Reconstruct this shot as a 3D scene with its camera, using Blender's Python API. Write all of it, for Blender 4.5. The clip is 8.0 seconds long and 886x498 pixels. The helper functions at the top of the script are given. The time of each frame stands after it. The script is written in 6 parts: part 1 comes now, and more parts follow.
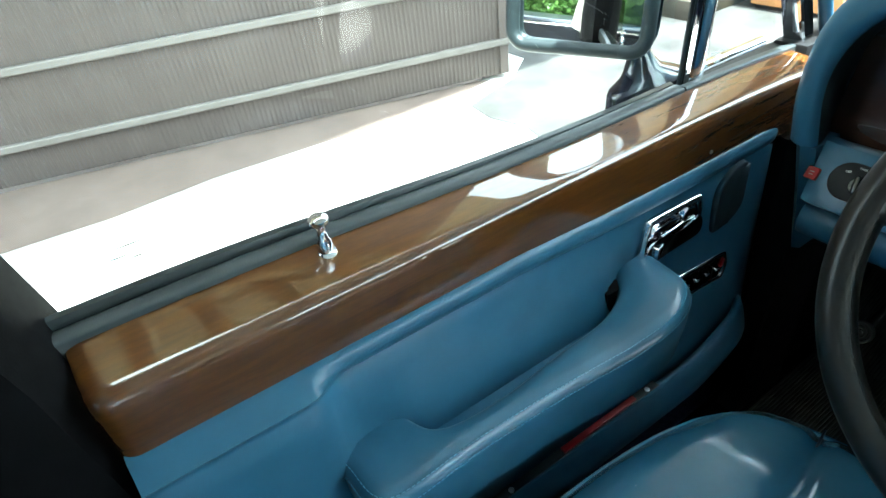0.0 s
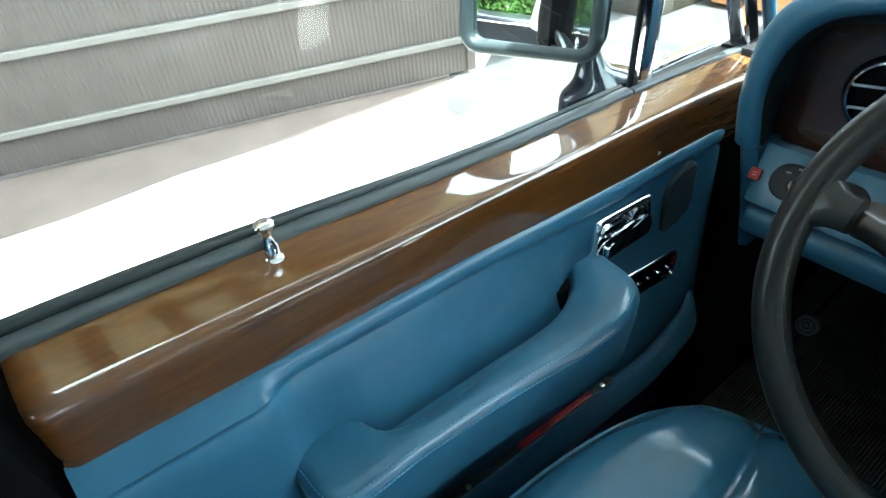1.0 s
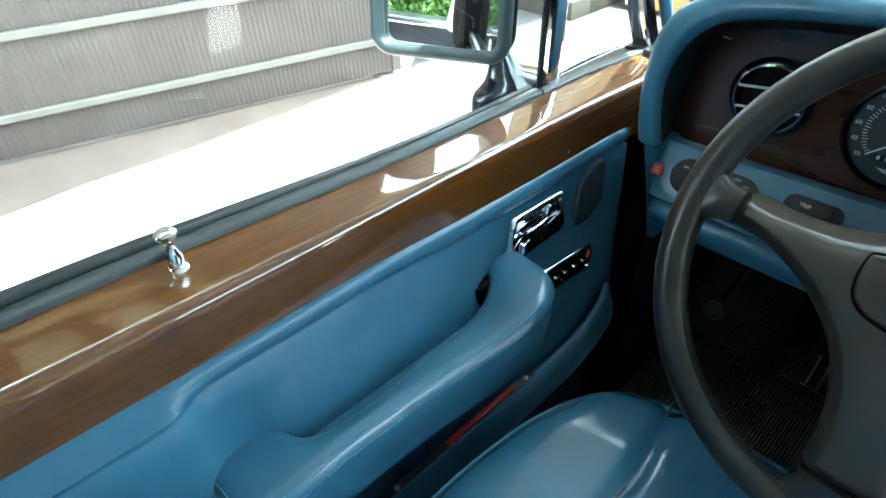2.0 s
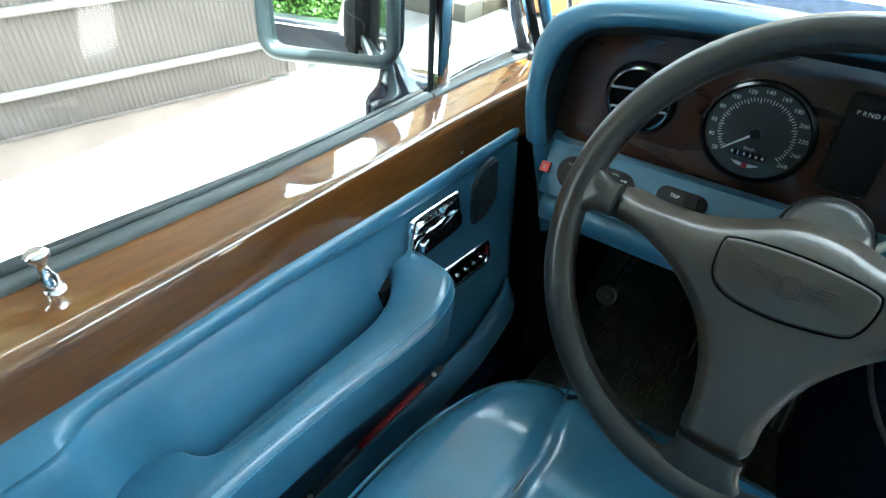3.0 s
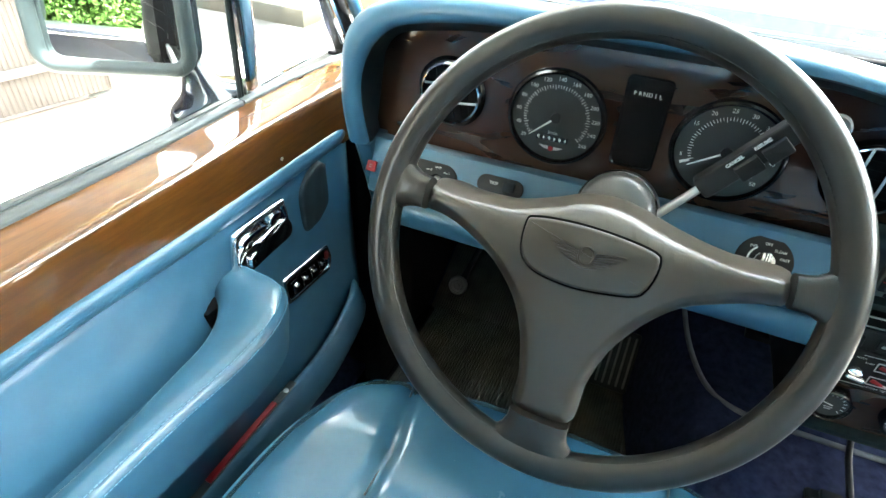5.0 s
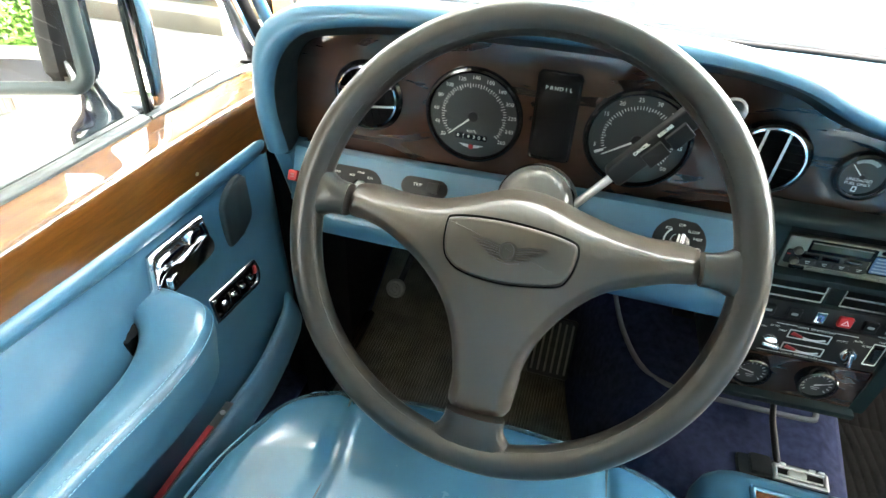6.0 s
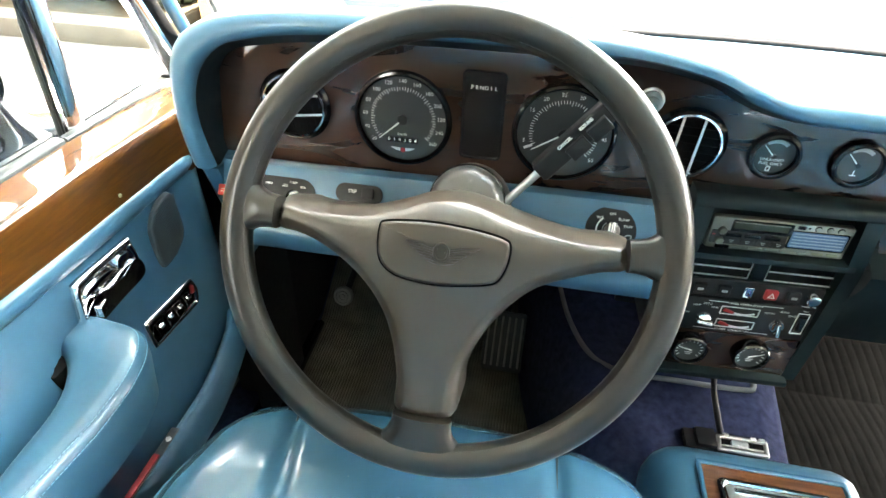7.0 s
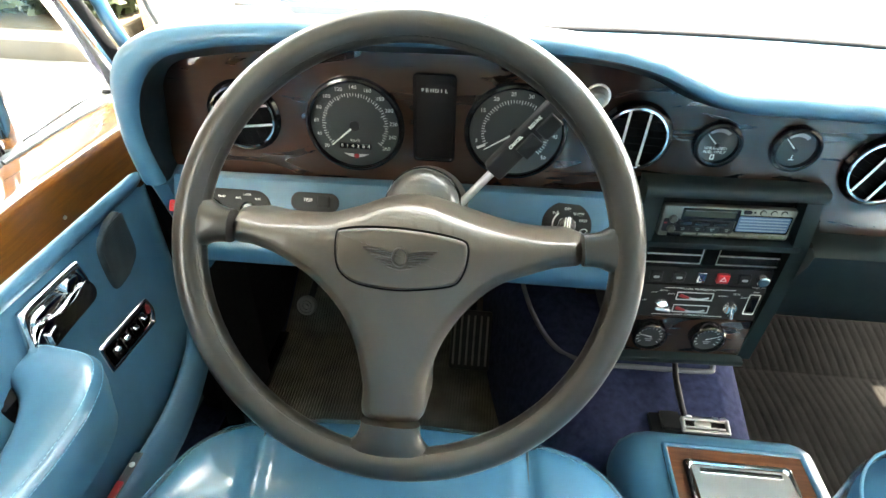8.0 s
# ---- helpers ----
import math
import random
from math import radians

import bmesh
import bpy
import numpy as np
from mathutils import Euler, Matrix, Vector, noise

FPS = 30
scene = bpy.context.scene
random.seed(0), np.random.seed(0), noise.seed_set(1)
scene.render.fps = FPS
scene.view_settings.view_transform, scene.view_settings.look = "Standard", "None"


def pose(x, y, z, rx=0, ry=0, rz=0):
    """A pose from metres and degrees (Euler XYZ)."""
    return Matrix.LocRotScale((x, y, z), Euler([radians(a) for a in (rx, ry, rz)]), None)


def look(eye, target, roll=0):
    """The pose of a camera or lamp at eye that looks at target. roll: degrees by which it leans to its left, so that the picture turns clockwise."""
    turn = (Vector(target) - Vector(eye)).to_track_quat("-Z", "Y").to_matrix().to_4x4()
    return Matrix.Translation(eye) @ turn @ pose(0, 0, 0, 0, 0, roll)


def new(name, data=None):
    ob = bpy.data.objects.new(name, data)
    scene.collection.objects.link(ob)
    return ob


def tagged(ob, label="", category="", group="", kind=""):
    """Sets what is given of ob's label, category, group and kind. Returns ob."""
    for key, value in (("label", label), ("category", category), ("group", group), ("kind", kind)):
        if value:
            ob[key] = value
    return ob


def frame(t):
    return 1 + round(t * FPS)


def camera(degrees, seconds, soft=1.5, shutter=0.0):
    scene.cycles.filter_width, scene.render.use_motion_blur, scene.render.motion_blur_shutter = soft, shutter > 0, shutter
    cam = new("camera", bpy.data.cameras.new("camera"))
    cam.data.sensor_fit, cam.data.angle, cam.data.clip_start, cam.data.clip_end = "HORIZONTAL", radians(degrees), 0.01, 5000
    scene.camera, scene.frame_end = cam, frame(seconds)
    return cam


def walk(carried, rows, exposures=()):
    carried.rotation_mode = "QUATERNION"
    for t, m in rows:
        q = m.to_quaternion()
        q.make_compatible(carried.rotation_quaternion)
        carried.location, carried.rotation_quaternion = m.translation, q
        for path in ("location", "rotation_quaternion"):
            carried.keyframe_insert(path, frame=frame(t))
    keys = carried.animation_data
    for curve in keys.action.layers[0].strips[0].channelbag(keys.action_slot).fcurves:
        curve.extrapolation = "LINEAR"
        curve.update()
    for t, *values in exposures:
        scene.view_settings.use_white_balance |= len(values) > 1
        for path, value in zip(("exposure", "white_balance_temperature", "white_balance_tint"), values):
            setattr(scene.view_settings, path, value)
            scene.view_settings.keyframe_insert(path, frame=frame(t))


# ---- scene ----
cam = camera(74.6, 8.0)
PATH = [
    (0, (-0.045, -0.457, 1.224), (-1.437, 0.353, 0.039), -7.2),
    (0.5, (-0.041, -0.451, 1.225), (-1.407, 0.395, 0.033), -6.5),
    (1, (-0.034, -0.441, 1.23), (-1.363, 0.44, 0.023), -5.7),
    (1.5, (-0.027, -0.433, 1.23), (-1.298, 0.521, 0.015), -4.5),
    (3, (-0.009, -0.427, 1.238), (-0.966, 0.834, 0.015), 0.8),
    (3.5, (0.0, -0.425, 1.239), (-0.841, 0.921, 0.023), 2.4),
    (4, (0.01, -0.418, 1.237), (-0.748, 0.982, 0.026), 3.0),
    (5.5, (0.038, -0.395, 1.234), (-0.461, 1.128, 0.038), 3.4),
    (6, (0.045, -0.393, 1.236), (-0.364, 1.161, 0.045), 3.1),
    (6.5, (0.054, -0.392, 1.24), (-0.275, 1.184, 0.053), 2.7),
    (7, (0.061, -0.388, 1.239), (-0.195, 1.204, 0.055), 2.2),
    (7.5, (0.066, -0.385, 1.24), (-0.122, 1.216, 0.057), 1.7),
    (8, (0.066, -0.387, 1.242), (-0.069, 1.223, 0.063), 1.4),
]
walk(cam, [(t, look(eye, target, roll)) for t, eye, target, roll in PATH], [(0.0, 4.05, 5450, -5), (1.5, 4.3, 5400, -5), (3.5, 5.0, 5550, -2), (5.5, 5.9, 6500, 6), (8.0, 6.2, 6950, 9)])

# ---- light ----
SUN_ELEV, SUN_AZ = radians(74.6), radians(88)   # azimuth from +y towards +x
world = bpy.data.worlds.new("sky")
scene.world = world
world.use_nodes = True
wn = world.node_tree.nodes
sky = wn.new("ShaderNodeTexSky")
sky.sky_type, sky.sun_disc = 'NISHITA', False
sky.sun_elevation, sky.sun_rotation = SUN_ELEV, SUN_AZ
sky.air_density, sky.dust_density, sky.ozone_density = 1.0, 3.0, 1.0
wn["Background"].inputs[1].default_value = 0.15
haze = wn.new("ShaderNodeHueSaturation")
haze.inputs["Saturation"].default_value = 0.07
world.node_tree.links.new(sky.outputs[0], haze.inputs["Color"])
world.node_tree.links.new(haze.outputs[0], wn["Background"].inputs[0])
sun = new("sun", bpy.data.lights.new("sun", 'SUN'))
sun.data.energy, sun.data.angle, sun.data.color = 2.6, radians(0.6), (1.0, 0.94, 0.84)
sun_from = Vector((math.sin(SUN_AZ) * math.cos(SUN_ELEV), math.cos(SUN_AZ) * math.cos(SUN_ELEV), math.sin(SUN_ELEV)))
sun.matrix_world = look(sun_from * 30, (0, 0, 0))


# ---- materials ----
def principled(name, base, rough=0.5, metal=0.0, coat=0.0, spec=0.5, coat_rough=0.03):
    m = bpy.data.materials.new(name)
    m.use_nodes = True
    b = m.node_tree.nodes["Principled BSDF"]
    b.inputs["Base Color"].default_value = (*base, 1)
    b.inputs["Roughness"].default_value = rough
    b.inputs["Metallic"].default_value = metal
    b.inputs["Coat Weight"].default_value = coat
    b.inputs["Coat Roughness"].default_value = coat_rough
    b.inputs["Specular IOR Level"].default_value = spec
    return m


def surface(name, base, alt, scale, rough=0.5, metal=0.0, coat=0.0, spec=0.5, bump=0.0, bump_scale=200.0, wear=0.1,
            stretch=(1, 1, 1), kind="noise", coat_rough=0.03):
    """A material with colour varied at two scales, fine relief and uneven gloss."""
    m = principled(name, base, rough, metal, coat, spec, coat_rough)
    nt = m.node_tree
    b = nt.nodes["Principled BSDF"]
    co = nt.nodes.new("ShaderNodeTexCoord")
    mp = nt.nodes.new("ShaderNodeMapping")
    mp.inputs["Scale"].default_value = stretch
    nt.links.new(co.outputs["Object"], mp.inputs[0])
    n1 = nt.nodes.new("ShaderNodeTexNoise")
    n1.inputs["Scale"].default_value, n1.inputs["Detail"].default_value = scale, 6
    nt.links.new(mp.outputs[0], n1.inputs[0])
    ramp = nt.nodes.new("ShaderNodeValToRGB")
    ramp.color_ramp.elements[0].position, ramp.color_ramp.elements[1].position = 0.3, 0.72
    ramp.color_ramp.elements[0].color, ramp.color_ramp.elements[1].color = (*base, 1), (*alt, 1)
    nt.links.new(n1.outputs[0], ramp.inputs[0])
    nt.links.new(ramp.outputs[0], b.inputs["Base Color"])
    n3 = nt.nodes.new("ShaderNodeTexNoise")
    n3.inputs["Scale"].default_value, n3.inputs["Detail"].default_value = scale * 2.7, 4
    nt.links.new(co.outputs["Object"], n3.inputs[0])
    mr = nt.nodes.new("ShaderNodeMapRange")
    mr.inputs["To Min"].default_value, mr.inputs["To Max"].default_value = max(rough - wear, 0.02), min(rough + wear, 1)
    nt.links.new(n3.outputs[0], mr.inputs[0])
    nt.links.new(mr.outputs[0], b.inputs["Roughness"])
    if bump:
        if kind == "grain":
            n2 = nt.nodes.new("ShaderNodeTexVoronoi")
            n2.inputs["Scale"].default_value = bump_scale
        else:
            n2 = nt.nodes.new("ShaderNodeTexNoise")
            n2.inputs["Scale"].default_value, n2.inputs["Detail"].default_value = bump_scale, 3
        nt.links.new(co.outputs["Object"], n2.inputs[0])
        bp = nt.nodes.new("ShaderNodeBump")
        bp.inputs["Strength"].default_value, bp.inputs["Distance"].default_value = bump, 0.00016 if kind == "grain" else 0.001
        nt.links.new(n2.outputs[0], bp.inputs["Height"])
        nt.links.new(bp.outputs[0], b.inputs["Normal"])
    return m


def walnut(name, dark, light, along=(1, 9, 9), scale=14.0, pores=0.35, ior=1.85):
    """Lacquered walnut: long figure, fine pores and a clear coat."""
    m = principled(name, light, 0.5, 0, 1.0, 0.1, 0.012)
    m.node_tree.nodes["Principled BSDF"].inputs["Coat IOR"].default_value = ior
    nt = m.node_tree
    b = nt.nodes["Principled BSDF"]
    co = nt.nodes.new("ShaderNodeTexCoord")
    mp = nt.nodes.new("ShaderNodeMapping")
    mp.inputs["Scale"].default_value = along
    nt.links.new(co.outputs["Object"], mp.inputs[0])
    big = nt.nodes.new("ShaderNodeTexNoise")
    big.inputs["Scale"].default_value, big.inputs["Detail"].default_value, big.inputs["Distortion"].default_value = scale, 8, 1.2
    fine = nt.nodes.new("ShaderNodeTexNoise")
    fine.inputs["Scale"].default_value, fine.inputs["Detail"].default_value = scale * 9, 5
    nt.links.new(mp.outputs[0], big.inputs[0])
    nt.links.new(mp.outputs[0], fine.inputs[0])
    mix = nt.nodes.new("ShaderNodeMath")
    mix.operation = 'MULTIPLY_ADD'
    mix.inputs[1].default_value = pores
    nt.links.new(fine.outputs[0], mix.inputs[0])
    nt.links.new(big.outputs[0], mix.inputs[2])
    ramp = nt.nodes.new("ShaderNodeValToRGB")
    ramp.color_ramp.elements[0].position, ramp.color_ramp.elements[1].position = 0.40, 0.4 + 0.36 + pores * 0.4
    ramp.color_ramp.elements[0].color, ramp.color_ramp.elements[1].color = (*dark, 1), (*light, 1)
    nt.links.new(mix.outputs[0], ramp.inputs[0])
    nt.links.new(ramp.outputs[0], b.inputs["Base Color"])
    wave = nt.nodes.new("ShaderNodeTexNoise")
    wave.inputs["Scale"].default_value = 5
    nt.links.new(co.outputs["Object"], wave.inputs[0])
    bp = nt.nodes.new("ShaderNodeBump")
    bp.inputs["Strength"].default_value, bp.inputs["Distance"].default_value = 0.03, 0.004
    nt.links.new(wave.outputs[0], bp.inputs["Height"])
    nt.links.new(bp.outputs[0], b.inputs["Coat Normal"])
    return m


def glass(name, tint=(1, 1, 1)):
    m = bpy.data.materials.new(name)
    m.use_nodes = True
    nt = m.node_tree
    nt.nodes.remove(nt.nodes["Principled BSDF"])
    tr = nt.nodes.new("ShaderNodeBsdfTransparent")
    tr.inputs[0].default_value = (*tint, 1)
    gl = nt.nodes.new("ShaderNodeBsdfGlossy")
    gl.inputs["Roughness"].default_value = 0.01
    lw = nt.nodes.new("ShaderNodeLayerWeight")
    lw.inputs[0].default_value = 0.5
    pw = nt.nodes.new("ShaderNodeMath")
    pw.operation, pw.inputs[1].default_value = 'POWER', 5.0
    nt.links.new(lw.outputs["Facing"], pw.inputs[0])
    fr = nt.nodes.new("ShaderNodeMath")
    fr.operation, fr.inputs[1].default_value, fr.inputs[2].default_value = 'MULTIPLY_ADD', 0.9, 0.035
    nt.links.new(pw.outputs[0], fr.inputs[0])
    mx = nt.nodes.new("ShaderNodeMixShader")
    nt.links.new(fr.outputs[0], mx.inputs[0])
    nt.links.new(tr.outputs[0], mx.inputs[1])
    nt.links.new(gl.outputs[0], mx.inputs[2])
    nt.links.new(mx.outputs[0], nt.nodes["Material Output"].inputs[0])
    return m


BLUE = surface("blue_leather", (0.0385, 0.112, 0.181), (0.0465, 0.131, 0.207), 30, 0.32, 0, 0.12, 0.4, 0.2, 900, 0.025, kind="grain", coat_rough=0.18)
# very low albedo: the weaker passenger-side light is put into this colour
SHADED_LEATHER = surface("shaded_teal_leather", (0.0048, 0.0110, 0.0122), (0.0060, 0.0135, 0.0150), 30, 0.45, 0, 0, 0.25, 0.25, 900, 0.07, kind="grain")
INNER_LEATHER = surface("dark_hood_inner", (0.010, 0.020, 0.026), (0.013, 0.025, 0.032), 30, 0.5, 0, 0, 0.35, 0.25, 900, 0.07, kind="grain")
DARK_METAL = principled("darkened_metal", (0.05, 0.05, 0.05), 0.2, 1)
BLUE_SEAT = surface("blue_seat_leather", (0.037, 0.115, 0.190), (0.047, 0.138, 0.224), 18, 0.26, 0, 0.8, 0.5, 0.25, 700, 0.03, kind="grain", coat_rough=0.15)
ARM_LEATHER = surface("polished_blue_leather", (0.0385, 0.112, 0.181), (0.0465, 0.131, 0.207), 30, 0.30, 0, 0.4, 0.5, 0, 0, 0.015, coat_rough=0.19)
PIPING = principled("piping_leather", (0.05, 0.16, 0.25), 0.3, 0, 0.4)
SEAM = principled("seam_leather", (0.008, 0.028, 0.048), 0.5)
THREAD = principled("stitching_thread", (0.16, 0.33, 0.46), 0.7)
WOOD = walnut("walnut_capping", (0.066, 0.0225, 0.0040), (0.126, 0.0485, 0.0074), (9, 1, 9), 12.0)
FACIA_WOOD = walnut("walnut_facia", (0.0275, 0.0118, 0.0068), (0.0385, 0.0166, 0.0094), (1, 2, 5), 9.0, 0.12, 1.7)
CHROME = principled("chrome", (0.82, 0.83, 0.85), 0.06, 1)
SATIN = principled("satin_metal", (0.6, 0.6, 0.6), 0.3, 1)
BLACK_LEATHER = surface("black_leather", (0.0190, 0.0170, 0.0143), (0.0235, 0.0208, 0.0172), 25, 0.30, 0, 0, 0.5, 0.25, 1100, 0.03, kind="grain")
BLACK_PLASTIC = surface("black_plastic", (0.008, 0.008, 0.0085), (0.014, 0.014, 0.0145), 40, 0.5, 0, 0, 0.25, 0.1, 900, 0.1)
MATT_BLACK = surface("matt_black", (0.003, 0.003, 0.0033), (0.005, 0.005, 0.0055), 40, 0.7, 0, 0, 0.06, 0.1, 900, 0.1)
GLOSS_BLACK = principled("gloss_black", (0.008, 0.008, 0.009), 0.12)
STRIP = surface("grey_rubber_strip", (0.042, 0.050, 0.052), (0.052, 0.061, 0.063), 20, 0.45, 0, 0, 0.35, 0.1, 300, 0.06)
RUBBER = surface("rubber_seal", (0.018, 0.024, 0.025), (0.026, 0.033, 0.034), 20, 0.36, 0, 0, 0.5, 0.1, 300, 0.1)
DIAL = principled("dial_face", (0.03, 0.033, 0.033), 0.6)
WHITE = principled("white_print", (0.75, 0.75, 0.72), 0.6)
RED = principled("red_plastic", (0.34, 0.006, 0.010), 0.4, 0, 0.0)
BRIGHT = principled("bright_trim", (0.9, 0.9, 0.9), 0.30, 0.85)
GREEN_TINT = principled("grey_print", (0.35, 0.36, 0.36), 0.6)
CARPET = surface("navy_carpet", (0.010, 0.0135, 0.034), (0.025, 0.031, 0.070), 90, 0.95, 0, 0, 0.1, 1.0, 900, 0.03)
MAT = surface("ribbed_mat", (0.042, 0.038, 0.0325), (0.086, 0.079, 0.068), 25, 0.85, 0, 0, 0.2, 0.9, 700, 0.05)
# passenger mat, colour taken far down to carry the footwell's shade
SHADED_MAT = surface("shaded_ribbed_mat", (0.0038, 0.0036, 0.0031), (0.0080, 0.0074, 0.0064), 25, 0.95, 0, 0, 0.03, 0.9, 700, 0.05)
GLASS = glass("window_glass", (0.93, 0.97, 0.95))
SCREEN_GLASS = glass("windscreen_glass", (0.93, 0.97, 0.95))
nt = SCREEN_GLASS.node_tree                          # a film of dust that catches the sun
dust, film, last = nt.nodes.new("ShaderNodeBsdfTranslucent"), nt.nodes.new("ShaderNodeMixShader"), nt.nodes["Material Output"].inputs[0]
dust.inputs[0].default_value = (0.8, 0.8, 0.78, 1)
film.inputs[0].default_value = 0.010
nt.links.new(last.links[0].from_socket, film.inputs[1])
nt.links.new(dust.outputs[0], film.inputs[2])
nt.links.new(film.outputs[0], last)
CLEAR = glass("dial_glass")
MIRROR = principled("mirror_silver", (0.9, 0.92, 0.92), 0.01, 1)
PAINT = surface("midnight_paint", (0.006, 0.008, 0.016), (0.008, 0.01, 0.02), 4, 0.2, 0, 1.0, 0.5, 0, 0, 0.05)
CREAM = surface("headlining_cloth", (0.72, 0.70, 0.64), (0.78, 0.755, 0.69), 30, 0.9, 0, 0, 0.2, 0.4, 700, 0.05)


# ---- building helpers ----
WHERE = {}


def thing(name, at, label, category, group="", kind=""):
    ob = new(name)
    ob.empty_display_size = 0.05
    ob.location = at
    WHERE[ob] = Vector(at)
    return tagged(ob, label, category, group, kind)


def part(name, bm, material, parent=None, label="", angle=40):
    """One bmesh (in world metres) as a mesh object under a thing or part."""
    me = bpy.data.meshes.new(name)
    bmesh.ops.recalc_face_normals(bm, faces=bm.faces)
    bm.to_mesh(me)
    bm.free()
    co = np.empty(len(me.vertices) * 3)
    me.vertices.foreach_get("co", co)
    co = co.reshape(-1, 3)
    mid = Vector((co.max(0) + co.min(0)) / 2)
    me.transform(Matrix.Translation(-mid))
    me.materials.append(material)
    me.shade_smooth()
    me.set_sharp_from_angle(angle=radians(angle))
    ob = new(name, me)
    WHERE[ob] = mid
    if parent:
        ob.parent = parent
        ob.location = mid - WHERE[parent]
    else:
        ob.location = mid
    if label:
        ob["label"] = label
    return ob


def alone(name, bm, material, label, category, group="", kind="", angle=40):
    return tagged(part(name, bm, material, None, "", angle), label, category, group, kind)


def join(*bms):
    out = bmesh.new()
    for b in bms:
        me = bpy.data.meshes.new("tmp")
        b.to_mesh(me)
        b.free()
        out.from_mesh(me)
        bpy.data.meshes.remove(me)
    return out


def box(x0, x1, y0, y1, z0, z1, bevel=0.0, seg=2, m=None):
    bm = bmesh.new()
    bmesh.ops.create_cube(bm, size=1)
    bm.transform(Matrix.Translation(((x0 + x1) / 2, (y0 + y1) / 2, (z0 + z1) / 2)) @ Matrix.Diagonal((x1 - x0, y1 - y0, z1 - z0, 1)))
    if bevel:
        bmesh.ops.bevel(bm, geom=bm.edges[:], offset=bevel, segments=seg, affect='EDGES', profile=0.6)
    if m:
        bm.transform(m)
    return bm


def grid(rows, closed_u=False, closed_v=False, caps=False):
    """A skin over rows of points (all of one length)."""
    bm = bmesh.new()
    vs = [[bm.verts.new(p) for p in row] for row in rows]
    n, k = len(vs), len(vs[0])
    for i in range(n if closed_u else n - 1):
        for j in range(k if closed_v else k - 1):
            bm.faces.new((vs[i][j], vs[i][(j + 1) % k], vs[(i + 1) % n][(j + 1) % k], vs[(i + 1) % n][j]))
    if caps:
        bm.faces.new(vs[0][::-1])
        bm.faces.new(vs[-1])
    return bm


def spline(pts, n=8, closed=False):
    """A Catmull-Rom curve through the points."""
    p = [Vector(a) for a in pts]
    out = []
    last = len(p) if closed else len(p) - 1
    for i in range(last):
        a, b = p[i], p[(i + 1) % len(p)]
        z = p[i - 1] if closed or i > 0 else a
        c = p[(i + 2) % len(p)] if closed or i + 2 < len(p) else b
        for k in range(n):
            t = k / n
            out.append(0.5 * ((2 * a) + (b - z) * t + (2 * z - 5 * a + 4 * b - c) * t * t + (3 * a - z - 3 * b + c) * t ** 3))
    if not closed:
        out.append(p[-1])
    return out


def tube(pts, r, seg=10, closed=False, caps=True, squash=1.0, up=(0, 0, 1)):
    p = [Vector(a) for a in pts]
    rows = []
    for i, a in enumerate(p):
        nxt = p[(i + 1) % len(p)] if closed or i + 1 < len(p) else a
        prv = p[i - 1] if closed or i > 0 else a
        d = (nxt - prv).normalized()
        s = d.cross(Vector(up))
        if s.length < 0.05:
            s = d.cross(Vector((1, 0, 0)))
        s.normalize()
        u = s.cross(d).normalized()
        rr = r[i] if isinstance(r, (list, tuple)) else r
        rows.append([a + s * rr * math.cos(k * math.tau / seg) + u * rr * squash * math.sin(k * math.tau / seg) for k in range(seg)])
    return grid(rows, closed_u=closed, closed_v=True, caps=caps and not closed)


def offset(outline, d):
    """The outline (2D, counterclockwise) moved inwards by d."""
    n = len(outline)
    out = []
    for i in range(n):
        a, b, c = (Vector(outline[k % n]).to_2d() for k in (i - 1, i, i + 1))
        e1, e2 = (b - a), (c - b)
        e1.normalize() if e1.length else None
        e2.normalize() if e2.length else None
        t = e1 + e2
        t.normalize()
        nrm = Vector((-t.y, t.x))
        k = max(0.5, abs(nrm.dot(Vector((-e1.y, e1.x)))))
        out.append(b + nrm * (d / k))
    return out


def slab(outline, depth, m, r=0.0, seg=4, crown=0.0):
    """A plate of that outline (counterclockwise) in the plane of m, rising along its z by depth, the upper edge rounded by r."""
    rings = [(0.0, 0.0)]
    if r:
        rings += [(r * (1 - math.cos(a)), depth - r + r * math.sin(a)) for a in (k * math.pi / 2 / seg for k in range(seg + 1))]
    else:
        rings.append((0.0, depth))
    rows = []
    for d, z in rings:
        o = offset(outline, d) if d else [Vector(p[:2]) for p in outline]
        rows.append([m @ Vector((q.x, q.y, z)) for q in o])
    bm = grid(rows, closed_v=True, caps=True)
    if crown:
        top = m.to_3x3() @ Vector((0, 0, 1))
        bmesh.ops.triangulate(bm, faces=[f for f in bm.faces if len(f.verts) > 4])
    return bm


def rounded(w, h, r, n=6):
    """A rounded rectangle round the origin."""
    out = []
    for cx, cy, a0 in ((w / 2 - r, h / 2 - r, 0), (-w / 2 + r, h / 2 - r, 90), (-w / 2 + r, -h / 2 + r, 180), (w / 2 - r, -h / 2 + r, 270)):
        out += [(cx + r * math.cos(radians(a0 + 90 * k / n)), cy + r * math.sin(radians(a0 + 90 * k / n))) for k in range(n + 1)]
    return out


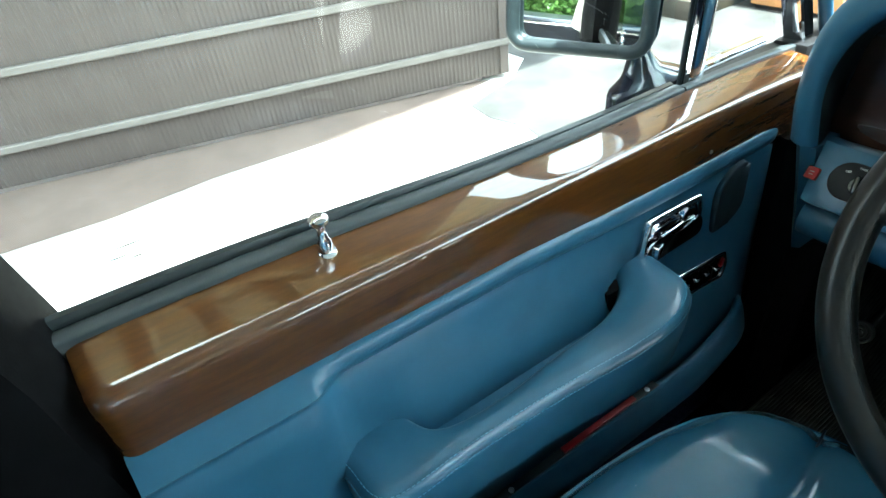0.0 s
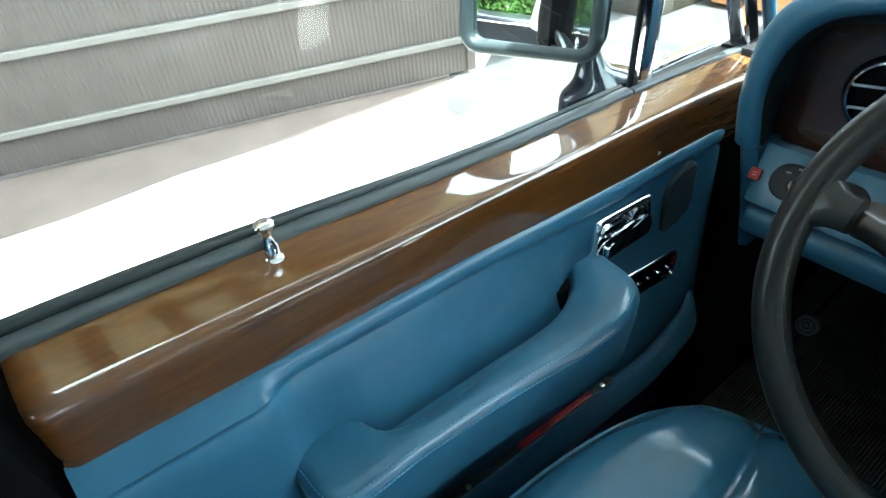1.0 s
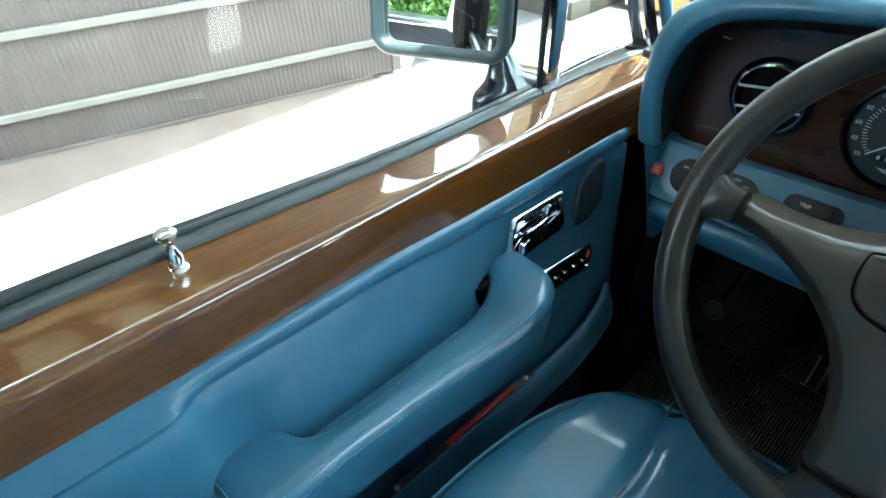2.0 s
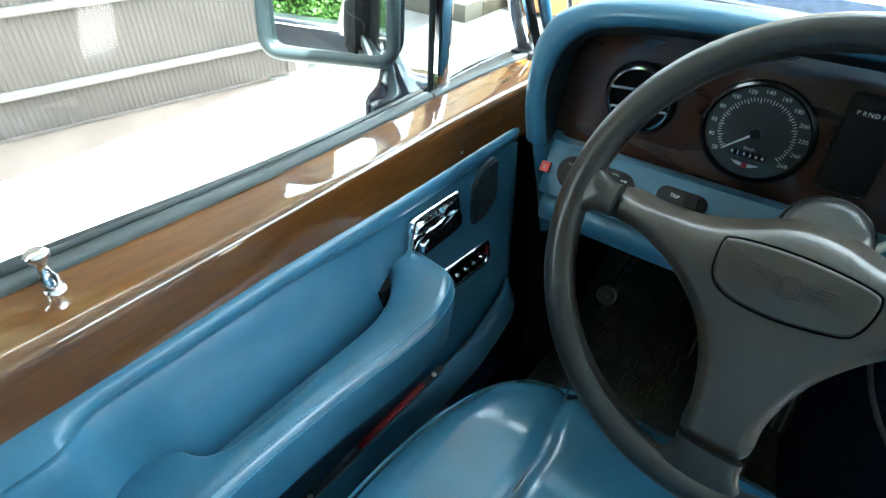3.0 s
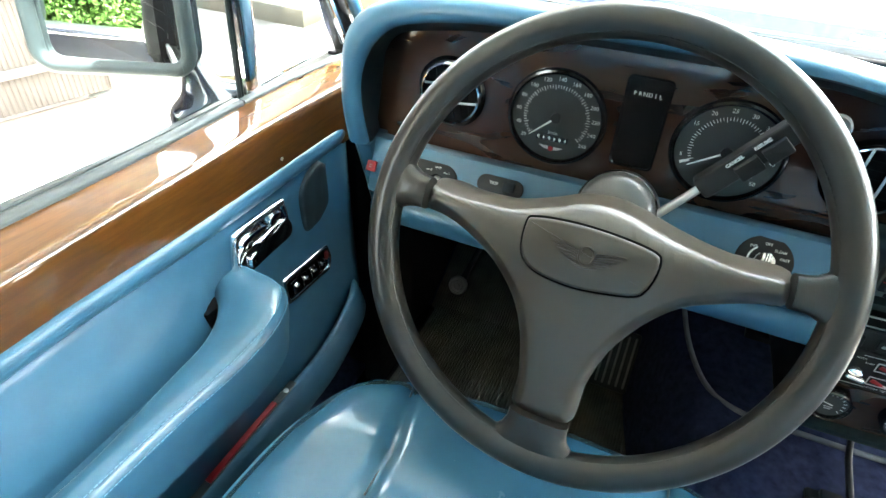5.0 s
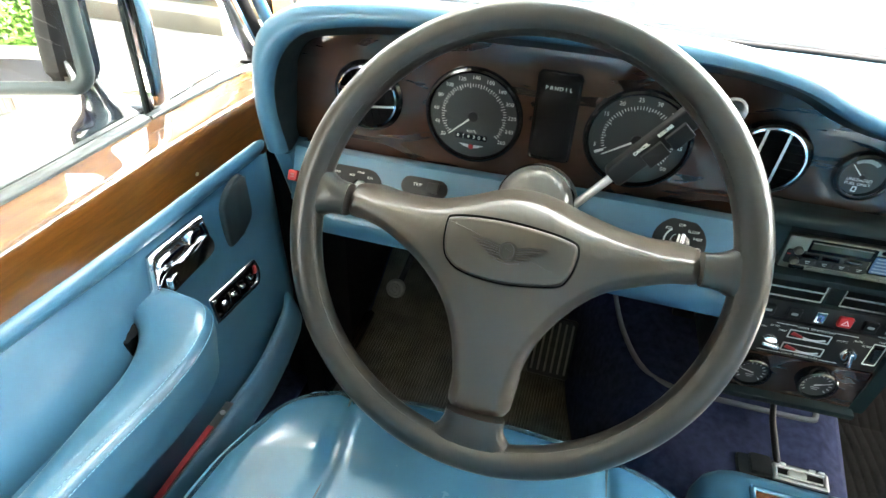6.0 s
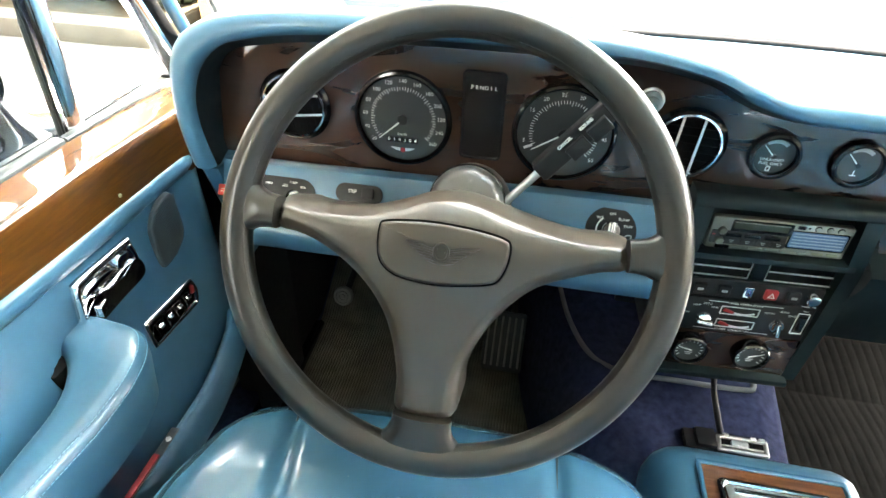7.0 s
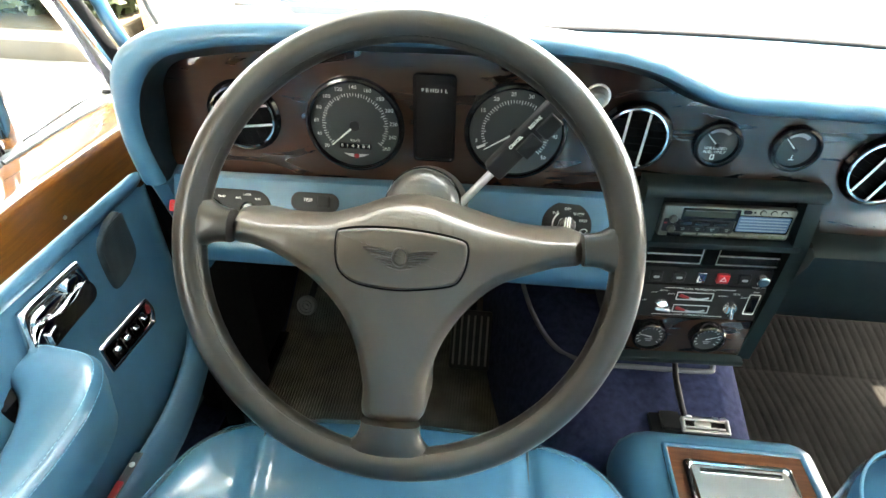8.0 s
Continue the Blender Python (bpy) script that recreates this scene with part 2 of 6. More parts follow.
def ring(outer, inner, depth, m, r=0.002):
    """A flat frame between two outlines of equal length."""
    rows = [[m @ Vector((*p, 0)) for p in outer], [m @ Vector((*p, depth - r)) for p in outer],
            [m @ Vector((*(Vector(p[:2]) * 0.7 + Vector(q[:2]) * 0.3), depth)) for p, q in zip(outer, inner)],
            [m @ Vector((*(Vector(p[:2]) * 0.3 + Vector(q[:2]) * 0.7), depth)) for p, q in zip(outer, inner)],
            [m @ Vector((*p, depth - r)) for p in inner], [m @ Vector((*p, 0)) for p in inner]]
    return grid(rows, closed_u=True, closed_v=True)


def lathe(profile, m, seg=48, solid=True):
    """A body turned round the z axis of m: profile of (radius, height)."""
    rows = [[m @ Vector((r * math.cos(k * math.tau / seg), r * math.sin(k * math.tau / seg), z)) for k in range(seg)] for r, z in profile]
    bm = grid(rows, closed_v=True, closed_u=not solid)
    if not solid:
        return bm
    for row, r in ((0, profile[0][0]), (-1, profile[-1][0])):
        if r > 1e-5:
            bm.verts.ensure_lookup_table()
            base = 0 if row == 0 else (len(profile) - 1) * seg
            bm.faces.new([bm.verts[base + k] for k in range(seg)])
    bmesh.ops.remove_doubles(bm, verts=bm.verts, dist=1e-6)
    return bm


def disc(r, m, z=0.0, seg=48):
    bm = bmesh.new()
    bm.faces.new([bm.verts.new(m @ Vector((r * math.cos(k * math.tau / seg), r * math.sin(k * math.tau / seg), z))) for k in range(seg)])
    return bm


def lettering(text, size, m, material, parent, x=0.0, y=0.0, z=0.0, turn=0.0, name="lettering", thick=0.0):
    cu = bpy.data.curves.new("letters", 'FONT')
    cu.body, cu.size, cu.align_x, cu.align_y, cu.resolution_u = text, size, 'CENTER', 'CENTER', 2
    cu.offset = thick
    tmp = bpy.data.objects.new("letters", cu)
    me = bpy.data.meshes.new_from_object(tmp)
    bpy.data.objects.remove(tmp)
    bm = bmesh.new()
    bm.from_mesh(me)
    bpy.data.meshes.remove(me)
    bm.transform(m @ Matrix.Translation((x, y, z)) @ Matrix.Rotation(turn, 4, 'Z'))
    return part(name, bm, material, parent)


def softbox(x0, x1, y0, y1, z0, z1, r, n=14, bend=None):
    """A box with wide round edges; bend(p) may move its points."""
    bm = bmesh.new()
    bmesh.ops.create_cube(bm, size=2)
    bmesh.ops.subdivide_edges(bm, edges=bm.edges[:], cuts=n, use_grid_fill=True)
    c = Vector(((x0 + x1) / 2, (y0 + y1) / 2, (z0 + z1) / 2))
    h = Vector(((x1 - x0) / 2, (y1 - y0) / 2, (z1 - z0) / 2))
    for v in bm.verts:
        q = Vector((v.co.x * h.x, v.co.y * h.y, v.co.z * h.z))
        inner = Vector([max(-h[k] + r, min(h[k] - r, q[k])) for k in range(3)])
        d = q - inner
        if d.length > 1e-9:
            q = inner + d.normalized() * min(r, d.length * 1.0 if d.length < r else r)
        p = c + q
        v.co = bend(p) if bend else p
    return bm


def step(a, b, t):
    t = max(0.0, min(1.0, (t - a) / (b - a)))
    return t * t * (3 - 2 * t)


def frame_at(o, x, y):
    """A pose with its origin and the directions of its x and y axes."""
    x, y = Vector(x).normalized(), Vector(y).normalized()
    z = x.cross(y).normalized()
    y = z.cross(x)
    return Matrix((( x.x, y.x, z.x, o[0]), (x.y, y.y, z.y, o[1]), (x.z, y.z, z.z, o[2]), (0, 0, 0, 1)))


# ---- outside ----
STONE = surface("pale_paving", (0.38, 0.36, 0.325), (0.50, 0.48, 0.44), 3, 0.85, 0, 0, 0.3, 0.5, 60, 0.08)
bm = bmesh.new()
bmesh.ops.create_grid(bm, x_segments=8, y_segments=8, size=400)
alone("ground", bm, STONE, "pale stone paving in bright sun", "ground", kind="structure")

SIDING = surface("ribbed_siding", (0.050, 0.0398, 0.0337), (0.059, 0.0478, 0.0400), 5, 0.7, 0, 0, 0.3, 0.2, 80, 0.1)
RAIL = surface("siding_rail", (0.090, 0.081, 0.070), (0.108, 0.097, 0.085), 9, 0.6, 0, 0, 0.3, 0.1, 80, 0.1)
BASE = surface("render_base", (0.25, 0.21, 0.19), (0.3, 0.26, 0.24), 6, 0.9, 0, 0, 0.3, 0.3, 80, 0.1)
# wall of the building beside the car: its foot runs from the far back to a corner ahead
W0, W1 = Vector((-4.68, -6.3, 0)), Vector((-2.63, 1.45, 0))
wx = (W1 - W0).normalized()
WALL = frame_at(W0, wx, (0, 0, 1))
wall = thing("building", W1, "grey ribbed-clad building beside the car with pale horizontal rails", "building")
L = (W1 - W0).length
part("base", box(0, L, -0.1, 0.03, -0.6, -0.03, m=WALL), BASE, wall, "brown rendered plinth")


# strip at the wall foot: the eave's shadow painted as browner paving
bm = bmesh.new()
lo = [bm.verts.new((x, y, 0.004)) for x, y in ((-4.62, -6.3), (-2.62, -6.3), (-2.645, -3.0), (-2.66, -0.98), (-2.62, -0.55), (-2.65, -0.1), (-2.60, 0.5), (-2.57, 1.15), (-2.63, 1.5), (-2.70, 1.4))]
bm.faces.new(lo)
# flagstones ahead: stone mottling, with the shade there put into the dark colour
rnd = random.Random(4)
fb = bmesh.new()
front = [(-2.42 + 0.2 * k, 1.25 + 0.10 * rnd.uniform(-1, 1)) for k in range(28)]
fb.faces.new([fb.verts.new((x, y, 0.004)) for x, y in front + [(3.0, 9.0), (-9.0, 9.0), (-9.0, 1.9), (-2.75, 1.85), (-2.55, 1.6)]])
alone("flagstones", fb, surface("shaded_flagstone", (0.030, 0.029, 0.027), (0.075, 0.073, 0.068), 3.0, 0.85, 0, 0, 0.2, 0.5, 40, 0.08), "mottled grey flagstones ahead of the car, the shade there in their colour", "paving", kind="structure")
alone("shade_strip", bm, surface("shaded_paving", (0.098, 0.074, 0.060), (0.128, 0.098, 0.080), 4, 0.85, 0, 0, 0.2, 0.4, 60, 0.08), "paving along the foot of the wall, the eave's shadow in its brown colour", "paving", kind="structure")


def ribbed(z0, z1):
    """A siding panel with fine upright ribs."""
    cols = []
    n = int((L + 0.15) / 0.024)
    for k in range(n):
        x = (L + 0.15) - k * 0.024
        cols += [(x, 0.0), (x - 0.008, 0.0), (x - 0.011, -0.004), (x - 0.021, -0.004)]
    cols.append((0, 0))
    return grid([[WALL @ Vector((x, z, d)) for x, d in cols] for z in (z0, z1)])


for k in range(15):
    z0 = 0.03 if k == 0 else 0.225 + 0.33 * (k - 1)
    z1 = 0.19 + 0.33 * k
    part("panel", ribbed(z0, z1), SIDING, wall)
    part("rail", box(0, L + 0.16, z1, z1 + 0.037, -0.6, 0.022, 0.006, 1, WALL), RAIL, wall)
part("core", box(0, L + 0.14, 0.03, 5.03, -0.62, -0.012, m=WALL), SIDING, wall)
part("corner_trim", box(L + 0.10, L + 0.155, 0.03, 5.03, -0.6, 0.012, 0.004, 1, WALL), SIDING, wall)
# wide boarded eave with rafters under it
SOFFIT = surface("timber_soffit", (0.34, 0.30, 0.18), (0.42, 0.37, 0.23), 6, 0.7, 0, 0, 0.3, 0.2, 60, 0.1)
BEAM = surface("dark_timber", (0.020, 0.016, 0.011), (0.034, 0.027, 0.019), 8, 0.7, 0, 0, 0.3, 0.2, 60, 0.1)
part("eave", box(-6.5, -1.18, -6.6, 3.6, 5.20, 5.35, 0.01), SOFFIT, wall, "boarded timber eave")
part("purlin", box(-2.42, -2.34, -6.5, 3.5, 5.02, 5.08), BEAM, wall, "dark timber purlin under the eave")
for k in range(15):
    y = -4.95 + 0.59 * k
    part("rafter", box(-2.75, -1.21, y - 0.085, y + 0.085, 5.08, 5.197, 0.006), BEAM, wall, "dark timber rafter under the eave")

# unseen wall added to set how much light comes from the right
alone("unseen_wall_right", box(8.0, 8.3, -9.0, 9.0, 0.0, 2.1), surface("dull_render", (0.30, 0.29, 0.265), (0.36, 0.35, 0.32), 3, 0.9, 0, 0, 0.2, 0.3, 60, 0.05), "plain dull wall, unseen, added to set the light from the right", "wall", kind="structure")
# taller unseen wall, added to cut rear-right light on the dashboard
alone("shade_wall_back", box(4.0, 4.3, -9.0, 0.2, 0.0, 3.4), surface("dark_render", (0.19, 0.185, 0.17), (0.23, 0.225, 0.205), 3, 0.9, 0, 0, 0.2, 0.3, 60, 0.05), "plain wall, unseen, added to hold back light from the rear right", "wall", kind="structure")

# ---- the car's shell ----
DARK_CLOTH = surface('dark_cloth', (0.03, 0.04, 0.05), (0.045, 0.055, 0.065), 20, 0.9, 0, 0, 0.2, 0.3, 500, 0.05)
XC = 0.345                                           # middle of the car
XR = 2 * XC                                          # mirrored x = XR - x


def shift(y):
    """The doors curve outwards a little towards the front pillar."""
    return -0.02 * step(-0.05, 0.22, y)


def dip(y):
    """The waist line falls a little towards the front."""
    return -0.017 * (max(0.0, y + 0.25) / 0.5) ** 2


FALL = list(zip(*[(p.x, p.y) for p in spline([(-0.56, 0, 0), (-0.47, -0.0008, 0), (-0.38, -0.0035, 0), (-0.29, -0.0085, 0), (-0.20, -0.0138, 0), (-0.11, -0.0170, 0), (-0.02, -0.0184, 0), (0.07, -0.0196, 0), (0.16, -0.0222, 0), (0.25, -0.0268, 0), (0.34, -0.033, 0)], 8)]))


def fall(y):
    """The capping's outer edge falls sooner, then runs level."""
    return float(np.interp(y, *FALL))


def both(pts):
    return [(XR - x, y, z) for x, y, z in pts]


FLOOR_Z = 0.36
bm = grid([[(x, y, z) for x in np.linspace(-0.46, XR + 0.46, 40)] for y, z in
           [(-1.9, FLOOR_Z), (-0.5, FLOOR_Z), (0.3, FLOOR_Z), (0.46, FLOOR_Z + 0.01), (0.6, FLOOR_Z + 0.09), (0.78, FLOOR_Z + 0.26), (0.8, FLOOR_Z + 0.62)]])
alone("floor", bm, CARPET, "navy carpeted car floor rising to the toe board", "floor", kind="structure")
alone("underbody", box(-0.47, XR + 0.47, -1.95, 0.85, 0.26, 0.33), BLACK_PLASTIC, "black underbody below the carpet", "underbody", kind="structure")

roof_rows = []
for y, z, w in ((0.235, 1.395, 0.75), (0.1, 1.42, 0.762), (-0.1, 1.435, 0.766), (-0.6, 1.45, 0.766), (-1.2, 1.43, 0.76), (-1.6, 1.38, 0.72)):
    roof_rows.append([(XC + w * s, y, z - 0.06 * abs(s) ** 3) for s in np.linspace(-1, 1, 21)])
alone("ceiling", join(grid(roof_rows), grid([[(a, b, c + 0.03) for a, b, c in r] for r in roof_rows])), CREAM, "pale grey cloth headlining under the car roof", "ceiling", kind="structure")


def post(name, pts, r, material, label, squash=1.0):
    return alone(name, tube(spline(pts, 5), r, 10, squash=squash), material, label, "pillar", kind="structure")


A_LEFT = [(-0.425, 0.42, 0.90), (-0.412, 0.345, 0.985), (-0.400, 0.285, 1.075), (-0.405, 0.25, 1.25), (-0.405, 0.26, 1.38)]
B_LEFT = [(-0.45, -0.60, 0.36), (-0.44, -0.60, 0.9), (-0.44, -0.62, 1.05), (-0.42, -0.64, 1.25), (-0.40, -0.64, 1.40)]
C_LEFT = [(-0.45, -1.75, 0.9), (-0.4, -1.7, 1.1), (-0.3, -1.6, 1.36)]
post("pillar_left_front", A_LEFT, 0.0085, BLUE, "blue leather covered windscreen pillar")
post("pillar_right_front", both(A_LEFT), 0.0085, BLUE, "blue leather covered windscreen pillar")
post("pillar_left_middle", B_LEFT, 0.05, BLACK_PLASTIC, "black trimmed pillar behind the front door")
post("pillar_right_middle", both(B_LEFT), 0.05, BLACK_PLASTIC, "black trimmed pillar behind the front door")
post("pillar_left_rear", C_LEFT, 0.09, CREAM, "cloth covered rear pillar")
post("pillar_right_rear", both(C_LEFT), 0.09, CREAM, "cloth covered rear pillar")
for s, nm in ((lambda p: p, "left"), (both, "right")):
    alone("cant_rail_" + nm, tube(s([(-0.393, 0.27, 1.350), (-0.393, -0.3, 1.357), (-0.393, -0.9, 1.357), (-0.38, -1.6, 1.34)]), 0.035), CREAM,
          "cloth covered rail above the side windows", "rail", kind="structure")
    alone("rear_side_" + nm, grid([s([(-0.47, y, 0.33), (-0.5, y, 0.6), (-0.495, y, 0.86), (-0.45, y, 0.955), (-0.40, y, 0.97), (-0.38, y, 0.9), (-0.36, y, 0.5)]) for y in (-0.62, -1.2, -1.95)]),
          PAINT, "dark blue painted rear flank of the car", "car side", kind="structure")
for s, nm in ((lambda p: p, "left"), (both, "right")):
    alone("rear_moulding_" + nm, tube(s([(-0.462, -0.62, 0.934), (-0.462, -1.9, 0.93)]), 0.008), CHROME, "bright chrome moulding along the rear flank", "moulding", kind="structure")
    # unseen sheet closing the rear side window, added to darken the door's rear
    alone("rear_light_block_" + nm, grid([s([(-0.43, y, 0.96), (-0.41, y - 0.01, 1.15), (-0.335, y, 1.40)]) for y in (-0.66, -1.25, -1.6)]), DARK_CLOTH, "dark sheet over the rear side window, unseen, added to block light", "side panel", kind="structure")
alone("pillar_trim", grid([[(-0.455, -0.53 - a, z), (-0.395, -0.535 - a, z), (-0.372, -0.55 - a, z), (-0.36, -0.60 - a, z), (-0.37, -0.72 - a, z), (-0.455, -0.72 - a, z)] for z, a in ((0.36, -0.03), (0.8, -0.015), (0.98, 0.0), (1.1, 0.02), (1.40, 0.08))], closed_v=True, caps=True), MATT_BLACK, "black trim of the pillar behind the driver's door", "pillar trim", kind="structure")
# unseen shelf added so no sunlit floor mirrors in the facia
alone("rear_sun_block", box(-0.42, XR + 0.42, -1.86, -1.05, 0.88, 0.92, 0.01), DARK_CLOTH, "dark cloth shelf behind the seats, unseen, added to keep sun off the floor", "shelf", kind="structure")
alone("rear_bulkhead", box(-0.42, XR + 0.42, -1.95, -1.85, 0.33, 0.95, 0.02), BLUE, "blue trimmed rear bulkhead", "bulkhead", kind="structure")
# unseen sheet added to stop light entering through the rear window
alone("light_block_rear", box(-0.42, XR + 0.42, -1.80, -1.77, 0.93, 1.40, 0.004), DARK_CLOTH, "dark cloth sheet over the rear window, unseen, added to block light", "wall", kind="structure")
alone("windscreen_header", tube([(-0.40, 0.255, 1.375), (-0.1, 0.245, 1.39), (XC, 0.245, 1.395), (XR + 0.1, 0.245, 1.39), (XR + 0.40, 0.255, 1.375)], 0.02), CREAM, "padded rail above the windscreen", "rail", kind="structure")

# windscreen
ws = [[(XC + (0.80 - 0.04 * t) * s, 0.652 - 0.40 * t - (0.13 - 0.14 * t) * s * s, 0.967 + 0.443 * t) for s in np.linspace(-1, 1, 17)] for t in np.linspace(0, 1, 9)]
screen = alone("windscreen", grid(ws), SCREEN_GLASS, "clear curved windscreen", "windscreen", kind="structure")
screen.visible_shadow = False
alone("screen_seal", tube([Vector(p) + Vector((0, -0.002, 0.0)) for p in ws[0]], 0.0042), MATT_BLACK, "black rubber seal along the foot of the windscreen", "seal", kind="structure")

alone("side_trim", box(-0.354, -0.320, 0.215, 0.34, 0.38, 0.90, 0.004), MATT_BLACK, "black trim between the dashboard and the door", "trim panel", kind="structure")
alone("side_trim", box(-0.405, -0.350, 0.245, 0.34, 0.38, 0.86, 0.004), MATT_BLACK, "black trim between the dashboard and the door", "trim panel", kind="structure")
alone("side_trim", box(-0.43, -0.337, 0.305, 0.72, 0.38, 0.93, 0.004), MATT_BLACK, "black trim between the dashboard and the door", "trim panel", kind="structure")

for s_, nm in ((lambda p: p, "left"), (both, "right")):
    alone("screen_moulding_" + nm, tube(s_([(-0.452, 0.50, 0.955), (-0.444, 0.455, 1.02), (-0.438, 0.40, 1.14), (-0.43, 0.33, 1.30), (-0.42, 0.29, 1.38)]), 0.0045), RUBBER, "dark moulding along the edge of the windscreen", "moulding", kind="structure")

# bonnet and scuttle
alone("scuttle", box(-0.42, XR + 0.42, 0.45, 0.69, 0.86, 0.955, 0.004), BLACK_PLASTIC, "black scuttle under the foot of the windscreen", "scuttle", kind="structure")
rows = []
for y, z in ((0.69, 0.942), (0.78, 0.955), (0.95, 0.958), (1.3, 0.945), (1.7, 0.92), (2.0, 0.9), (2.05, 0.8)):
    rows.append([(XC + 0.78 * s, y - 0.13 * s * s * (1 if y < 1 else 0.5), z - 0.035 * s * s - 0.05 * abs(s) ** 6) for s in np.linspace(-1, 1, 25)])
bonnet = alone("bonnet", grid(rows), PAINT, "dark blue polished bonnet ahead of the windscreen", "bonnet")
for x0, x1 in ((0.02, 0.47), (0.50, 0.95)):
    w = thing("wiper", (x0, 0.70, 0.97), "black wiper with bright arm at rest on the windscreen", "wiper", "wipers")
    part("blade", tube([(x0, 0.66 - 0.12 * ((x0 - XC) / .8) ** 2, 0.985), (x1, 0.665 - 0.12 * ((x1 - XC) / .8) ** 2, 0.985)], 0.004), BLACK_PLASTIC, w)
    part("arm", tube([(x1 + 0.04, 0.70 - 0.1 * ((x1 - XC) / .8) ** 2, 0.975), ((x0 + x1) / 2, 0.668 - 0.1 * (((x0 + x1) / 2 - XC) / .8) ** 2, 0.993)], 0.004), SATIN, w)

# ---- driver's door ----
door = thing("door_1", (-0.4, -0.15, 0.4), "closed blue leather driver's door with polished walnut capping", "car door", kind="structure")
alone("kick_panel", box(-0.445, -0.40, 0.30, 0.80, 0.33, 0.955, 0.005), BLACK_PLASTIC, "dark trim panel ahead of the door", "trim panel", kind="structure")
alone("sill_carpet", box(-0.43, -0.366, -0.6, 0.30, 0.33, 0.39, 0.01), CARPET, "navy carpet over the door sill", "sill", kind="structure")


def along(profile, y0=-0.56, y1=0.30, n=44):
    return grid([[(x + 0.25 * shift(y), y, z + dip(y)) for x, z in profile] for y in np.linspace(y0, y1, n)], closed_v=True, caps=True)


# steel skin outside
part("skin", grid([[(x + shift(y), y, z) for x, z in ((-0.435, 0.935), (-0.455, 0.93), (-0.485, 0.89), (-0.495, 0.75), (-0.49, 0.5), (-0.47, 0.34))] for y in np.linspace(-0.58, 0.42, 20)]),
     PAINT, door, "dark blue painted outer skin")
part("waist_moulding", tube([(-0.462 + shift(y), y, 0.934) for y in np.linspace(-0.58, 0.34, 12)], 0.008), CHROME, door, "bright chrome moulding under the window")

# wood capping: flat top, crease, undercut face
def cap_section(y, d=0.0):
    """The capping's outline, crowned on top; d draws its corners in, for the rounded end."""
    A, B, C = Vector((-0.4165, 0.9800 + fall(y) - 0.3 * d)), Vector((-0.3585 - d, 0.9625 + dip(y) - 0.45 * d)), Vector((-0.3695 - 0.8 * d, 0.868 + 0.5 * dip(y) + 0.3 * d))
    crown = 0.35
    top = [Vector((A.x + (B.x - A.x) * t, A.y + (B.y - A.y) * (1 - crown * (1 - t)) * t)) for t in np.linspace(0, 0.82, 10)]
    u, v = (top[-1] - B).normalized(), (C - B).normalized()
    r = 0.011
    arc = [B + u * r * (1 - t) ** 2 + v * r * t ** 2 for t in np.linspace(0, 1, 9)]
    return top[:-1] + arc + [B + v * (r + 0.0012), B.lerp(C, 0.5), C + (B - C).normalized() * 0.003, C, Vector((-0.407, 0.868 + 0.5 * dip(y)))]


rows = []
for y in [-0.532 + 0.014 * (1 - math.cos(k * math.pi / 16)) for k in range(9)] + list(np.linspace(-0.505, 0.29, 40)):
    t = max(0.0, min(1.0, (-0.518 - y) / 0.014))
    d = 0.014 * (1 - math.sqrt(max(0.0, 1 - t * t)))
    sec = cap_section(y, d)
    rows.append([(p.x + 0.25 * shift(y), y, p.y) for p in sec])
part("wood_capping", grid(rows, closed_v=True, caps=True), WOOD, door, "lacquered figured walnut capping", 60)
part("capping_screw", lathe([(0.0022, 0), (0.0022, 0.0012), (0.0, 0.0018)], frame_at((-0.3665, 0.078, 0.906), (0, 1, 0), (0.08, 0, 0.99)), 12), SATIN, door)

part("inner_steel", box(-0.447, -0.418, -0.57, 0.42, 0.34, 0.95), BLACK_PLASTIC, door, "black inner door shell")
# seals and glass
rows = []
for y in np.linspace(-0.535, 0.082, 36):
    rows.append([(x + 0.25 * shift(y), y, z + fall(y)) for x, z in ((-0.428, 0.960), (-0.410, 0.965), (-0.4095, 0.9820), (-0.4105, 0.9838), (-0.413, 0.9850), (-0.419, 0.9855), (-0.4245, 0.984), (-0.428, 0.98))])
part("window_strip", grid(rows, closed_v=True, caps=True), STRIP, door, "grey rubber strip along the glass", 50)
rows = []
for y in np.linspace(-0.55, 0.085, 36):
    g = fall(y) + 0.003 - 0.007 * step(-0.5, 0.0, y)
    rows.append([(x + 0.25 * shift(y), y, z + g) for x, z in ((-0.438, 0.96), (-0.4282, 0.96), (-0.425, 0.983), (-0.427, 0.988), (-0.432, 0.989), (-0.438, 0.984))])
part("window_seal", grid(rows, closed_v=True, caps=True), RUBBER, door, "dark rubber wiper seal")
rows = []
for y in np.linspace(0.085, 0.340, 20):
    rows.append([(x + 0.25 * shift(y), y, z + fall(y)) for x, z in ((-0.438, 0.950), (-0.410, 0.960), (-0.4095, 0.982), (-0.411, 0.9838), (-0.418, 0.9845), (-0.424, 0.980), (-0.438, 0.965))])
part("quarter_strip", grid(rows, closed_v=True, caps=True), STRIP, door, "grey rubber strip below the front quarter glass")


